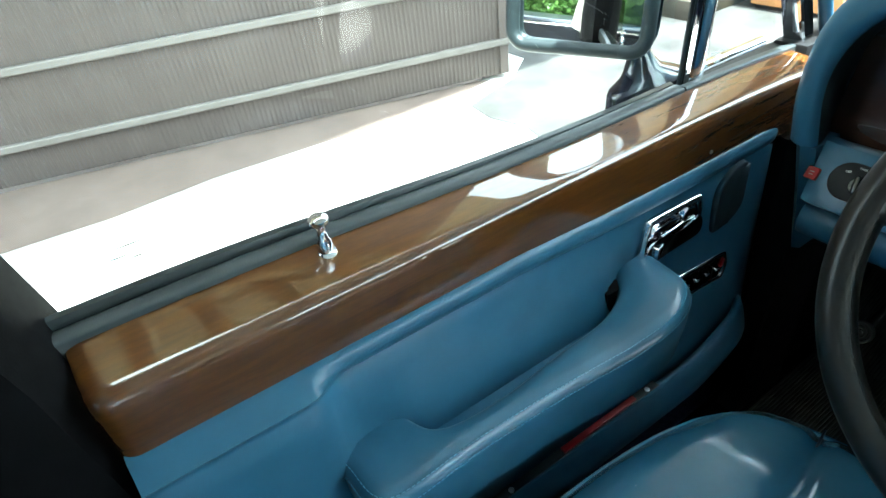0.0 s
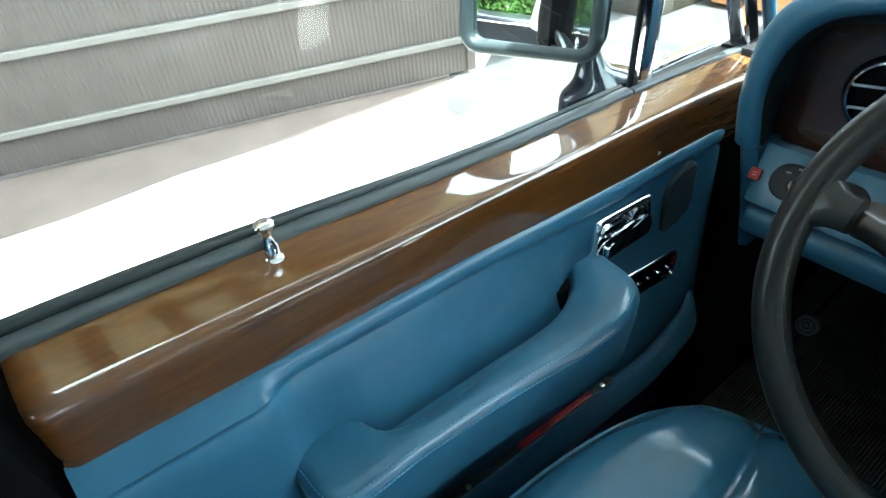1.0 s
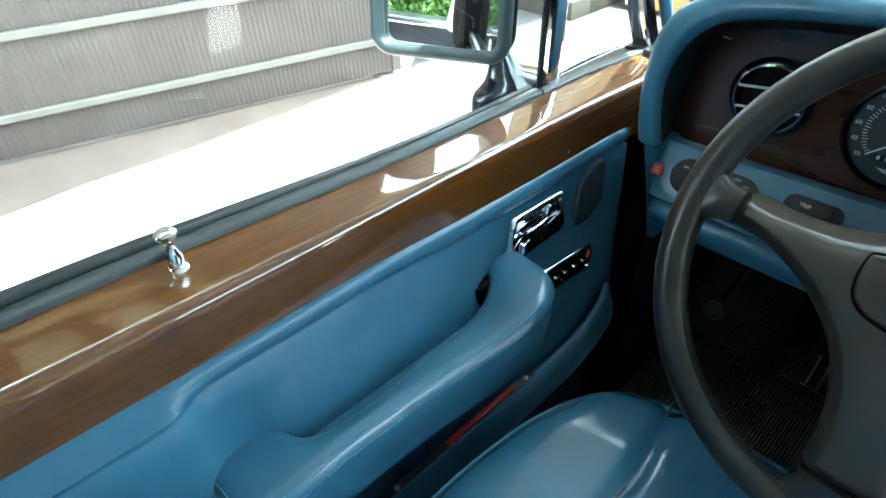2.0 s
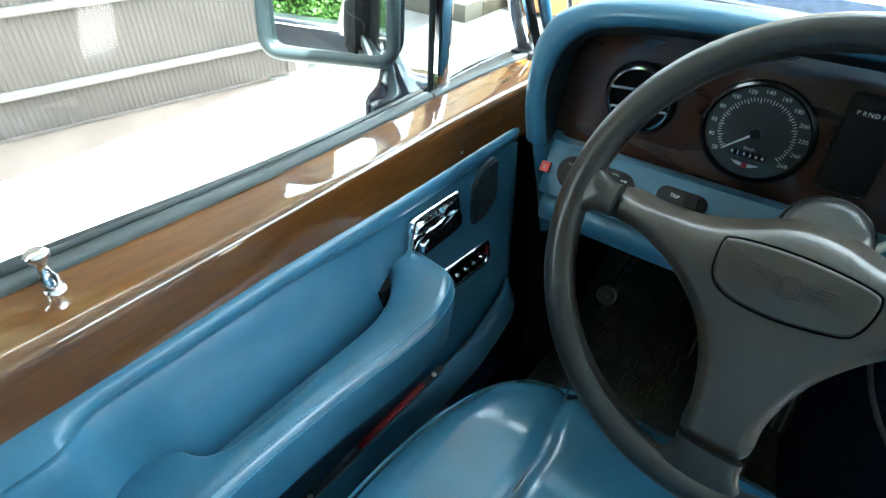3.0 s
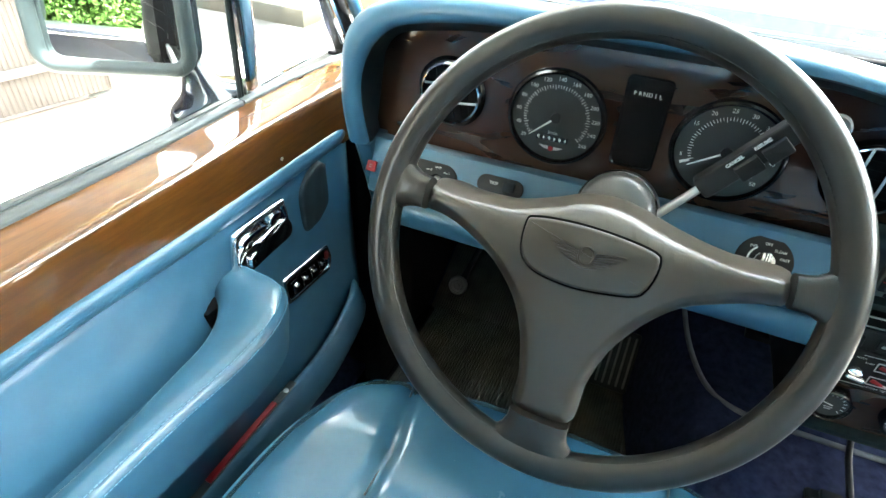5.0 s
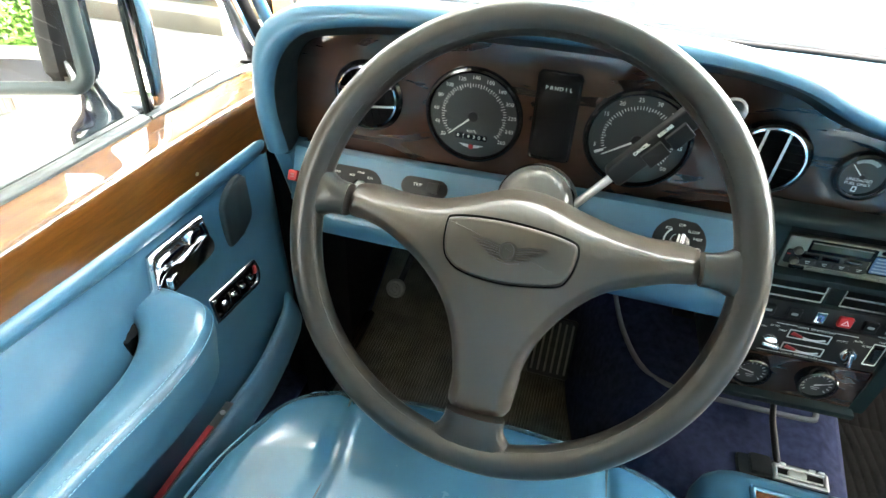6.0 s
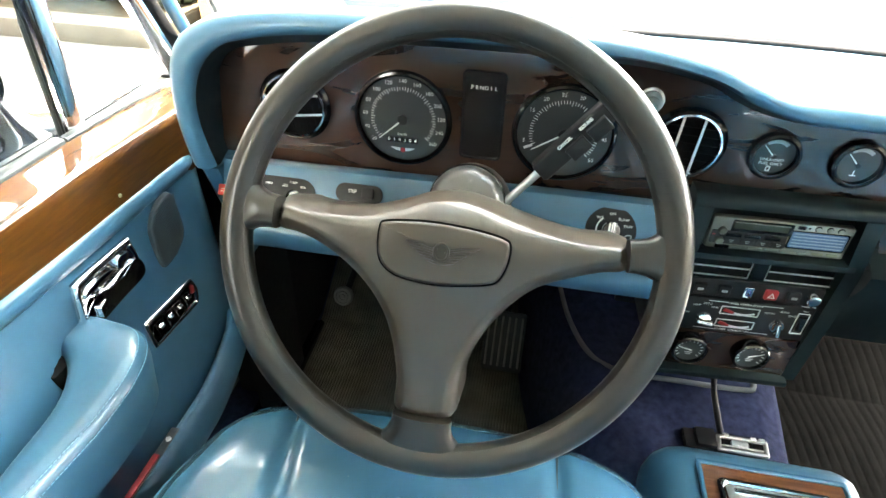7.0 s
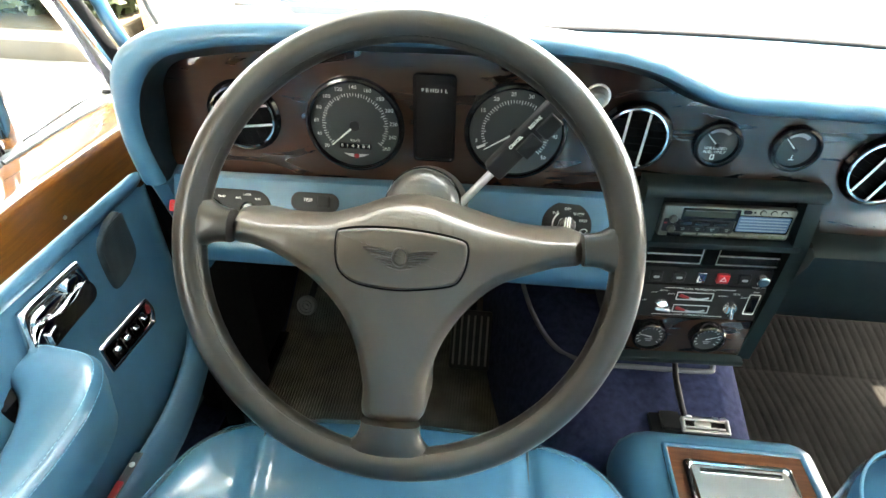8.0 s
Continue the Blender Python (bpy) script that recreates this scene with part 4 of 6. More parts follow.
def scale(g, x, z, r, a0, a1, n, major, long=0.0052, short=0.0036, w=0.00031):
    bms = []
    for k in range(n + 1):
        a = a0 + (a1 - a0) * k / n
        l = long if k % major == 0 else short
        bms.append(slab([(r - l, -w), (r, -w), (r, w), (r - l, w)], 0.0003, at(x, z, 0.0019) @ Matrix.Rotation(a, 4, 'Z')))
    part("scale_marks", join(*bms), WHITE, g)


# speedometer
SX, SZ, SR = -0.0865, 0.9675, 0.052
sp = instrument("speedometer", SX, SZ, SR, "large round speedometer with white figures")
a0, a1 = radians(218), radians(-38)
scale(sp, SX, SZ, 0.0375, a0, a1, 52, 4)
for k, v in enumerate(range(20, 261, 20)):
    a = a0 + (a1 - a0) * (k + 0.0) / 12
    lettering(str(v), 0.0062, at(SX, SZ, 0.0020), WHITE, sp, 0.0438 * math.cos(a), 0.0438 * math.sin(a), name="figure")
needle(sp, SX, SZ, 0.038, radians(222), 0.0)
lettering("km/h", 0.0055, at(SX, SZ, 0.0020), WHITE, sp, -0.001, -0.0185)
odo = part("odometer", slab(rounded(0.037, 0.0065, 0.001), 0.0006, at(SX - 0.001, SZ - 0.0255, 0.0018)), GLOSS_BLACK, sp)
for k, ch in enumerate("014304"):
    lettering(ch, 0.0058, at(SX, SZ, 0.0026), WHITE, odo, -0.0165 + k * 0.0062, -0.0255, name="figure")
for s in (-1, 1):
    part("badge_wing", slab([(s * a, b) for a, b in ((0.003, -0.0015), (0.008, -0.0005), (0.0145, 0.0028), (0.003, 0.0026))][::s], 0.0004, at(SX - 0.0005, SZ - 0.038, 0.002)), SATIN, sp, "small silver wing mark")
part("badge", disc(0.003, at(SX - 0.0005, SZ - 0.038), 0.0024, 20), RED, sp, "small red badge")

# rev counter
TX, TZ, TR = 0.0925, 0.970, 0.052
tc = instrument("rev_counter", TX, TZ, TR, "large round rev counter with white figures")
scale(tc, TX, TZ, 0.0375, radians(205), radians(-40), 50, 5)
for v, ang in ((5, 196), (15, 147), (20, 122), (25, 97), (30, 72), (35, 48), (40, 22), (45, -3), (50, -40)):
    lettering(str(v), 0.0062, at(TX, TZ, 0.0020), WHITE, tc, 0.0438 * math.cos(radians(ang)), 0.0438 * math.sin(radians(ang)), name="figure")
needle(tc, TX, TZ, 0.040, radians(213), 0.0)
part("zero_mark", slab([(0.036, -0.0013), (0.046, -0.0016), (0.046, 0.0016), (0.036, 0.0013)], 0.0004, at(TX, TZ, 0.0019) @ Matrix.Rotation(radians(207), 4, 'Z')), WHITE, tc)

# gear display
gd = part("gear_display", ring(rounded(0.047, 0.102, 0.006), rounded(0.041, 0.096, 0.004), 0.004, at(0.003, 0.980), 0.001), GLOSS_BLACK, dash, "upright gear selector display")
part("screen", slab(rounded(0.043, 0.098, 0.004), 0.002, at(0.003, 0.980)), GLOSS_BLACK, gd, "dark glossy display screen")
for k, ch in enumerate("PRNDIL"):
    lettering(ch, 0.0060, at(0.003, 1.0125, 0.0022), WHITE, gd, -0.0130 + k * 0.0051, 0, name="letter")


def vent(x, z, r, tilt, label):
    g = part("air_vent", lathe([(r + 0.004, 0.0), (r + 0.005, 0.004), (r + 0.002, 0.008), (r - 0.001, 0.006), (r - 0.002, -0.0), (r - 0.003, -0.02)], at(x, z), 56, False), GLOSS_BLACK, dash, label, 35)
    part("chrome_ring", lathe([(r - 0.0005, 0.0060), (r - 0.0008, 0.0095), (r - 0.003, 0.010), (r - 0.004, 0.007), (r - 0.003, 0.0055)], at(x, z), 56, False), CHROME, g, "chrome vent ring")
    part("backing", disc(r - 0.001, at(x, z), 0.0012), MATT_BLACK, g)
    turn = at(x, z) @ Matrix.Rotation(tilt, 4, 'Z')
    for s in (-1, 1):
        half = math.sqrt(r * r - (r * 0.30) ** 2) - 0.004
        v = part("vane", box(s * r * 0.30 - 0.0010, s * r * 0.30 + 0.0010, -half, half, 0.0012, 0.0070, 0.0004, 1, turn), GLOSS_BLACK, g, "black vane with chrome edge")
        part("vane_edge", box(s * r * 0.30 - 0.0013, s * r * 0.30 + 0.0013, -half, half, 0.0070, 0.0086, 0.0004, 1, turn), BRIGHT, v, "chrome edge")
    for k in range(-3, 4):
        half = math.sqrt(max(r * r - (k * r * 0.25) ** 2, 0)) - 0.004
        part("louvre", box(-half, half, k * r * 0.25 - 0.0006, k * r * 0.25 + 0.0006, 0.0012, 0.0030, 0, 1, turn), MATT_BLACK, g)
    return g


vent(-0.213, 0.972, 0.0375, radians(97), "round air vent with chrome ring and two vanes")
vent(0.219, 0.974, 0.036, radians(-3), "round air vent with chrome ring and two vanes")
vent(0.485, 0.952, 0.037, radians(-25), "round air vent with chrome ring and two vanes")

# two small gauges in the middle of the facia
for x, words in ((0.308, "fuel"), (0.389, "heat")):
    g = instrument("small_gauge", x, 0.971, 0.0220, "small round " + ("fuel gauge" if words == "fuel" else "temperature gauge"), 0.008)
    if words == "fuel":
        lettering("UNLEADED", 0.0046, at(x, 0.970, 0.0021), WHITE, g, 0, -0.0042)
        lettering("FUEL ONLY", 0.0046, at(x, 0.970, 0.0021), WHITE, g, 0, -0.0088)
        part("pump_mark", ring(rounded(0.0045, 0.006, 0.0008), rounded(0.0025, 0.004, 0.0005), 0.0003, at(x - 0.001, 0.9555, 0.002), 0.0001), WHITE, g)
    else:
        part("heat_mark", box(x - 0.003, x + 0.003, FY - 0.0024, FY - 0.0021, 0.9575, 0.9583), WHITE, g)
        part("heat_mark", box(x - 0.0004, x + 0.0004, FY - 0.0024, FY - 0.0021, 0.9583, 0.9635), WHITE, g)
    part("band", ring([(math.cos(a) * 0.0185, math.sin(a) * 0.0185) for a in np.linspace(radians(50), radians(125), 14)] + [(math.cos(a) * 0.0182, math.sin(a) * 0.0182) for a in np.linspace(radians(125), radians(50), 14)],
                      [(math.cos(a) * 0.0145, math.sin(a) * 0.0145) for a in np.linspace(radians(50), radians(125), 14)] + [(math.cos(a) * 0.0148, math.sin(a) * 0.0148) for a in np.linspace(radians(125), radians(50), 14)], 0.0003, at(x, 0.970, 0.0019), 0.0001), GREEN_TINT, g)
    needle(g, x, 0.970, 0.017, radians(135), 0.0, 0.0007)

# ignition lock
part("ignition_lock", lathe([(0.011, 0), (0.011, 0.006), (0.008, 0.009), (0.008, 0.016), (0.005, 0.019), (0, 0.019)], at(0.174, 1.016), 28), BRIGHT, dash, "bright metal ignition lock")
part("lock_collar", lathe([(0.0135, 0), (0.0135, 0.002), (0.0115, 0.003), (0.0112, 0.001)], at(0.174, 1.016), 28, False), BRIGHT, dash, "bright lock collar")

# lower blue panel
LO = [(0.205, 0.900), (0.186, 0.906), (0.180, 0.9055), (0.1765, 0.902), (0.146, 0.854), (0.1445, 0.850), (0.147, 0.8475), (0.160, 0.848), (0.160, 0.8455), (0.154, 0.8435), (0.147, 0.838), (0.143, 0.830), (0.142, 0.820), (0.146, 0.810), (0.156, 0.803), (0.18, 0.80), (0.24, 0.80)]
rows = []
for x in np.linspace(-0.3000, 0.238, 40):
    e = 0.012 * (1 - step(-0.304, -0.296, x))
    rows.append([(max(x, -0.290) if z < 0.849 else max(x, -0.300 + 0.006 * (0.905 - z) / 0.055), y + e * 0.4, z + 0.006 * step(-0.3, 0.2, x) * (1 if z > 0.89 else 0)) for y, z in LO])
part("lower_panel", grid(rows, caps=False), BLUE, dash, "blue leather panel below the facia", 32)
# leather cheek below the hood's seam
rows = []
for z, x, w in ((0.9015, -0.3275, 0.0270), (0.900, -0.3280, 0.0278), (0.88, -0.3265, 0.0265), (0.845, -0.3245, 0.026), (0.81, -0.323, 0.025), (0.775, -0.322, 0.022), (0.745, -0.318, 0.015)):
    yy = 0.160 + (0.909 - z) * 0.29
    rows.append([(x, yy + 0.16, z), (x, yy + 0.02, z), (x + 0.006, yy + 0.003, z), (x + w * 0.5, yy - 0.004, z), (x + w, yy + 0.002, z), (x + w, yy + 0.16, z)])
part("cheek", grid(rows, closed_v=True, caps=True), BLUE, dash, "blue leather side piece", 60)
part("void", box(-0.36, 0.25, 0.30, 0.31, 0.70, 0.91), BLACK_PLASTIC, dash)

LP = frame_at((0, 0.1765, 0.902), (1, 0, 0), (0, 0.0315, 0.049))   # lies on the sloping lower panel


def on(x, d, lift=0.0):
    return LP @ Matrix.Translation((x, -d, lift))


part("red_button", slab(rounded(0.0125, 0.0135, 0.0015), 0.004, on(-0.2945, 0.031), 0.0012), RED, dash, "small red square button")
for d_ in (0.0295, 0.0325):
    part("button_mark", box(-0.0022, 0.0022, -0.0003, 0.0003, 0.0040, 0.0043, m=on(-0.2945, d_)), GREEN_TINT, dash)
ls = part("light_switch", slab(rounded(0.098, 0.040, 0.0195), 0.0025, on(-0.2295, 0.027), 0.001), BLACK_PLASTIC, dash, "black oval switch plate")
for tx, x, d in (("OFF", -0.2635, 0.018), ("PARK", -0.2515, 0.0115), ("HEAD", -0.2385, 0.016), ("ACC", -0.2185, 0.017), ("LOCK", -0.2080, 0.0125), ("RUN", -0.1960, 0.017)):
    lettering(tx, 0.0034, on(x, d, 0.0027), WHITE, ls)
part("sun_mark", lathe([(0.0012, 0), (0.0012, 0.0004), (0, 0.0004)], on(-0.189, 0.026, 0.0026), 10), WHITE, ls)
part("key_ring", lathe([(0.0085, 0), (0.0085, 0.002), (0.0065, 0.003), (0.006, 0.0015), (0.0, 0.0015)], on(-0.207, 0.029, 0.002), 28), DARK_METAL, ls, "ringed metal key switch")
part("key_slot", box(-0.0009, 0.0009, -0.004, 0.004, 0.0014, 0.0019, m=on(-0.207, 0.029, 0.002)), GLOSS_BLACK, ls)
for x in (-0.248,):
    part("knob", lathe([(0.0095, 0), (0.0095, 0.003), (0.008, 0.006), (0.0, 0.006)], on(x, 0.029, 0.002), 24), DARK_METAL, ls, "darkened metal rotary knob")
    part("grip", slab(rounded(0.006, 0.019, 0.0028), 0.010, on(x, 0.029, 0.006) @ Matrix.Rotation(radians(10), 4, 'Z'), 0.002), DARK_METAL, ls)
tp = part("trip_switch", slab(rounded(0.056, 0.022, 0.0105), 0.0025, on(-0.129, 0.016), 0.001), BLACK_PLASTIC, dash, "black oval switch plate")
lettering("TRIP", 0.0055, on(-0.137, 0.014, 0.0027), WHITE, tp)
part("rocker", slab(rounded(0.014, 0.012, 0.002), 0.004, on(-0.118, 0.015, 0.0022), 0.001), BLACK_PLASTIC, tp)
wp = part("wiper_switch", lathe([(0.0275, 0), (0.0275, 0.002), (0.0265, 0.003), (0.0, 0.003)], on(0.157, 0.022), 48), BLACK_PLASTIC, dash, "round black wiper switch")
for tx, x, d in (("INT", -0.013, 0.013), ("OFF", 0.0, 0.018), ("SLOW", 0.0125, 0.013), ("FAST", 0.018, 0.006)):
    lettering(tx, 0.0042, on(0.157 + x, 0.022 - d, 0.0032), WHITE, wp)
part("wash_mark", tube([on(0.157 + a, 0.022 + b, 0.0032).translation for a, b in ((0.0150, 0.0060), (0.0170, 0.0036), (0.0205, 0.0030), (0.0232, 0.0046), (0.0195, 0.0092))], 0.0004, 5, closed=True), WHITE, wp, "white screen wash symbol")
part("arc", ring([(math.cos(a) * 0.0165, math.sin(a) * 0.0165) for a in np.linspace(2.2, 4.2, 16)] + [(math.cos(a) * 0.0163, math.sin(a) * 0.0163) for a in np.linspace(4.2, 2.2, 16)],
                 [(math.cos(a) * 0.0148, math.sin(a) * 0.0148) for a in np.linspace(2.2, 4.2, 16)] + [(math.cos(a) * 0.0150, math.sin(a) * 0.0150) for a in np.linspace(4.2, 2.2, 16)], 0.0003, on(0.157, 0.022, 0.003), 0.0001), WHITE, wp)
part("knob", lathe([(0.011, 0), (0.011, 0.003), (0.009, 0.007), (0.0, 0.007)], on(0.157, 0.022, 0.003), 28), CHROME, wp, "chrome rotary knob")
part("grip", slab(rounded(0.006, 0.024, 0.0028), 0.012, on(0.157, 0.024, 0.006) @ Matrix.Rotation(radians(-4), 4, 'Z'), 0.002), CHROME, wp)

part("trim_slit", grid([[(0.3596, 0.293, 1.0205), (0.3612, 0.293, 1.0205)], [(0.3596, 0.325, 1.0165), (0.3612, 0.325, 1.0165)]]), MATT_BLACK, dash, "short dark slit in the dashboard top")

# passenger side of the dashboard
rows = []
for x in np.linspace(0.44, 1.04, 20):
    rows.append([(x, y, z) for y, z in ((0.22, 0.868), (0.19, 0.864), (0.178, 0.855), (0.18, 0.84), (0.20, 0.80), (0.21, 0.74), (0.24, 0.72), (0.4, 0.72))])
# blue leather too; its shade comes from the darker material
part("glovebox_panel", grid(rows), SHADED_LEATHER, dash, "blue leather lower panel on the passenger side, its shade in the colour", 50)

# ---- centre stack ----
SY = 0.205
stack = thing("centre_stack", (XC, 0.25, 0.63), "dark teal leather centre stack with vents, switches and heater controls", "centre stack")
ST = frame_at((0, SY, 0.889), (1, 0, 0), (0, 0, 1))   # x right, y up


def sat(x, down, lift=0.0):
    return ST @ Matrix.Translation((x, -down, lift))


part("body", box(0.252, 0.436, SY + 0.002, 0.42, 0.652, 0.900, 0.003), SHADED_LEATHER, stack, "dark teal leather casing")
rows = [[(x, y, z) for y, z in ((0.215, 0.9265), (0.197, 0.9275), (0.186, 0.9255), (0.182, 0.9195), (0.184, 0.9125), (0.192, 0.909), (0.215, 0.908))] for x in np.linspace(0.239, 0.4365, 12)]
part("shelf", grid(rows, closed_v=True, caps=True), SHADED_LEATHER, stack, "dark teal leather ledge above the radio", 50)
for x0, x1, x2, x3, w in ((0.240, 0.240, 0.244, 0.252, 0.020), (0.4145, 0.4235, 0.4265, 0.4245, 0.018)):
    part("side_cheek", grid([[(x, y, z), (x + w, y, z), (x + w, 0.26, z), (x, 0.26, z)] for x, y, z in ((x0, 0.184, 0.912), (x1, 0.188, 0.84), (x2, 0.196, 0.76), (x3, 0.202, 0.652))], closed_v=True, caps=True), SHADED_LEATHER, stack, "dark teal leather side")
part("lower_ledge", box(0.255, 0.432, 0.185, 0.22, 0.843, 0.852, 0.004), SHADED_LEATHER, stack)
part("foot_rail", box(0.262, 0.430, 0.190, 0.23, 0.648, 0.657, 0.003), SHADED_LEATHER, stack)
part("radio_surround", slab(rounded(0.170, 0.066, 0.003), 0.003, sat(0.343, 0.013)), MATT_BLACK, stack, "black recess round the radio")
# radio
radio = thing("car_radio", (0.343, 0.19, 0.85), "silver and black car radio with pale blue display", "car radio")
SILVER = principled("radio_silver", (0.20, 0.19, 0.155), 0.30, 0.8)
RADIO = sat(0.342, 0.010)


def on_radio(u, v, lift=0.010):
    return RADIO @ Matrix.Translation((u, v, lift))


part("bezel", slab(rounded(0.149, 0.0415, 0.003), 0.010, on_radio(0, 0, 0), 0.002), SILVER, radio, "dull silver radio fascia")
part("slot_frame", slab(rounded(0.064, 0.0150, 0.0015), 0.0010, on_radio(-0.021, 0.0115)), GLOSS_BLACK, radio, "black frame of the cassette slot")
part("slot_door", slab(rounded(0.058, 0.0095, 0.001), 0.0014, on_radio(-0.022, 0.0125), 0.0006), principled("smoked_door", (0.030, 0.036, 0.026), 0.25), radio, "smoked greenish cassette door")
part("slot_edge", box(-0.029, 0.029, -0.0005, 0.0005, 0, 0.0006, m=on_radio(-0.022, 0.0165, 0.0113)), SILVER, radio)
SCREEN = principled("radio_display", (0.075, 0.120, 0.200), 0.25)
LINE = principled("display_line", (0.17, 0.23, 0.31), 0.4)
part("display_frame", slab(rounded(0.0610, 0.0235, 0.002), 0.0008, on_radio(0.0405, 0.0005)), GLOSS_BLACK, radio)
part("display", slab(rounded(0.0580, 0.0205, 0.002), 0.0012, on_radio(0.0405, 0.0010)), SCREEN, radio, "pale blue display")
for k in range(5):
    part("display_line", slab(rounded(0.054, 0.0013, 0.0004), 0.0003, on_radio(0.0405, 0.0090 - k * 0.0040, 0.0112)), LINE, radio)
part("key_field", slab(rounded(0.0800, 0.0170, 0.002), 0.0010, on_radio(-0.0315, -0.0045)), BLACK_PLASTIC, radio, "black key field")
for v in (0.0045, -0.0085):
    part("knob", lathe([(0.0046, 0), (0.0046, 0.003), (0.0036, 0.0042), (0.0034, 0.0036), (0, 0.0036)], on_radio(-0.0615, v, 0.0105), 20), SILVER, radio, "small silver knob")
part("lamp", slab(rounded(0.0035, 0.0016, 0.0005), 0.0003, on_radio(-0.0690, -0.0015, 0.0110)), RED, radio, "small red mark")
for k, u in enumerate((-0.048, -0.028, -0.0065)):
    part("key", slab(rounded(0.0165, 0.0046, 0.001), 0.0018, on_radio(u, -0.0005, 0.0108), 0.0006), GLOSS_BLACK, radio)
for k in range(4):
    part("key", slab(rounded(0.0150, 0.0060, 0.001), 0.0014, on_radio(-0.0485 + k * 0.0168, -0.0080, 0.0108), 0.0006), BLACK_PLASTIC, radio)
    part("key_mark", slab(rounded(0.0050, 0.0009, 0.0003), 0.0002, on_radio(-0.0485 + k * 0.0168, -0.0070, 0.0123)), GREEN_TINT, radio)
    part("key_mark", slab(rounded(0.0034, 0.0008, 0.0003), 0.0002, on_radio(-0.0485 + k * 0.0168, -0.0092, 0.0123)), GREEN_TINT, radio)
for k in range(6):
    part("preset", slab(rounded(0.0155, 0.0040, 0.001), 0.0016, on_radio(-0.056 + k * 0.0178, -0.0170), 0.0006), SILVER if k else GLOSS_BLACK, radio)
for u in (0.046, 0.062):
    part("preset", slab(rounded(0.0130, 0.0036, 0.001), 0.0016, on_radio(u, -0.0160), 0.0006), principled("yellowed_plastic", (0.14, 0.14, 0.08), 0.4), radio, "yellowed key")
part("button", slab(rounded(0.0090, 0.0044, 0.0015), 0.0012, on_radio(0.0190, 0.0165), 0.0005), GLOSS_BLACK, radio)
for u in (0.0360, 0.0480, 0.0595):
    part("button_well", lathe([(0.0034, 0), (0.0034, 0.0004), (0, 0.0004)], on_radio(u, 0.0165), 18), GLOSS_BLACK, radio)
    part("button", lathe([(0.0026, 0), (0.0026, 0.0015), (0, 0.0018)], on_radio(u, 0.0162), 16), SILVER, radio)
part("button", lathe([(0.0012, 0), (0.0012, 0.0005), (0, 0.0005)], on_radio(0.0270, 0.0165), 10), GLOSS_BLACK, radio)
# air slots
for x0, x1 in ((0.262, 0.3325), (0.3505, 0.4300)):
    cx, w = (x0 + x1) / 2, x1 - x0
    f = part("air_slot", ring(rounded(w, 0.027, 0.001), rounded(w - 0.0022, 0.0248, 0.0006), 0.003, sat(cx, 0.066), 0.0006), BRIGHT, stack, "chrome framed air slot")
    part("backing", slab(rounded(w - 0.0012, 0.0262, 0.001), 0.001, sat(cx, 0.066)), MATT_BLACK, f)
    part("vane", box(-w / 2 + 0.002, w / 2 - 0.002, -0.0005, 0.0005, 0.001, 0.003, m=sat(cx, 0.066)), BRIGHT, f, "chrome vane")
part("slot_joint", slab(rounded(0.0165, 0.026, 0.002), 0.003, sat(0.342, 0.066)), GLOSS_BLACK, stack)
# switch row
row_ = part("switch_panel", slab(rounded(0.162, 0.026, 0.003), 0.003, sat(0.343, 0.097), 0.001), BLACK_PLASTIC, stack, "black switch panel")
for k, x in enumerate((0.283, 0.311, 0.365, 0.391)):
    part("push_button", slab(rounded(0.015, 0.014, 0.002), 0.005, sat(x, 0.098, 0.002), 0.0015), RED if k == 2 else BLACK_PLASTIC, row_, "red hazard button" if k == 2 else "black push button")
    if k == 2:
        part("hazard_mark", ring([(0.0045, -0.003), (0, 0.0045), (-0.0045, -0.003)], [(0.0028, -0.0021), (0, 0.0025), (-0.0028, -0.0021)], 0.0003, sat(x, 0.098, 0.007), 0.0001), WHITE, row_)
    else:
        part("button_mark", slab(rounded(0.007, 0.0035, 0.001), 0.0003, sat(x, 0.098, 0.007)), GREEN_TINT, row_)
part("badge", slab([(-0.005, -0.008), (0.0062, -0.008), (0.0062, 0.008), (-0.005, 0.008)], 0.004, sat(0.338, 0.098, 0.002), 0.001), CHROME, row_, "chrome badge")
part("badge_mark", ring(rounded(0.006, 0.009, 0.002), rounded(0.003, 0.006, 0.0012), 0.0004, sat(0.3386, 0.098, 0.006), 0.0001), principled("badge_blue", (0.02, 0.05, 0.2), 0.3), row_)
part("dimmer_knob", lathe([(0.0085, 0), (0.0085, 0.004), (0.0075, 0.010), (0.004, 0.011), (0, 0.010)], sat(0.411, 0.096, 0.002), 28), CHROME, row_, "chrome dimmer knob")
# heater panel
hv = part("heater_panel", slab(rounded(0.160, 0.053, 0.002), 0.004, sat(0.344, 0.139), 0.001), BLACK_PLASTIC, stack, "black heater control panel")
for x, turn in ((0.299, 80), (0.386, 10)):
    part("knob", lathe([(0.0095, 0), (0.0095, 0.004), (0.008, 0.007), (0, 0.007)], sat(x, 0.143, 0.003), 28), CHROME, hv, "chrome rotary knob")
    part("grip", slab(rounded(0.006, 0.021, 0.0028), 0.012, sat(x, 0.1435, 0.006) @ Matrix.Rotation(radians(turn), 4, 'Z'), 0.002), CHROME, hv)
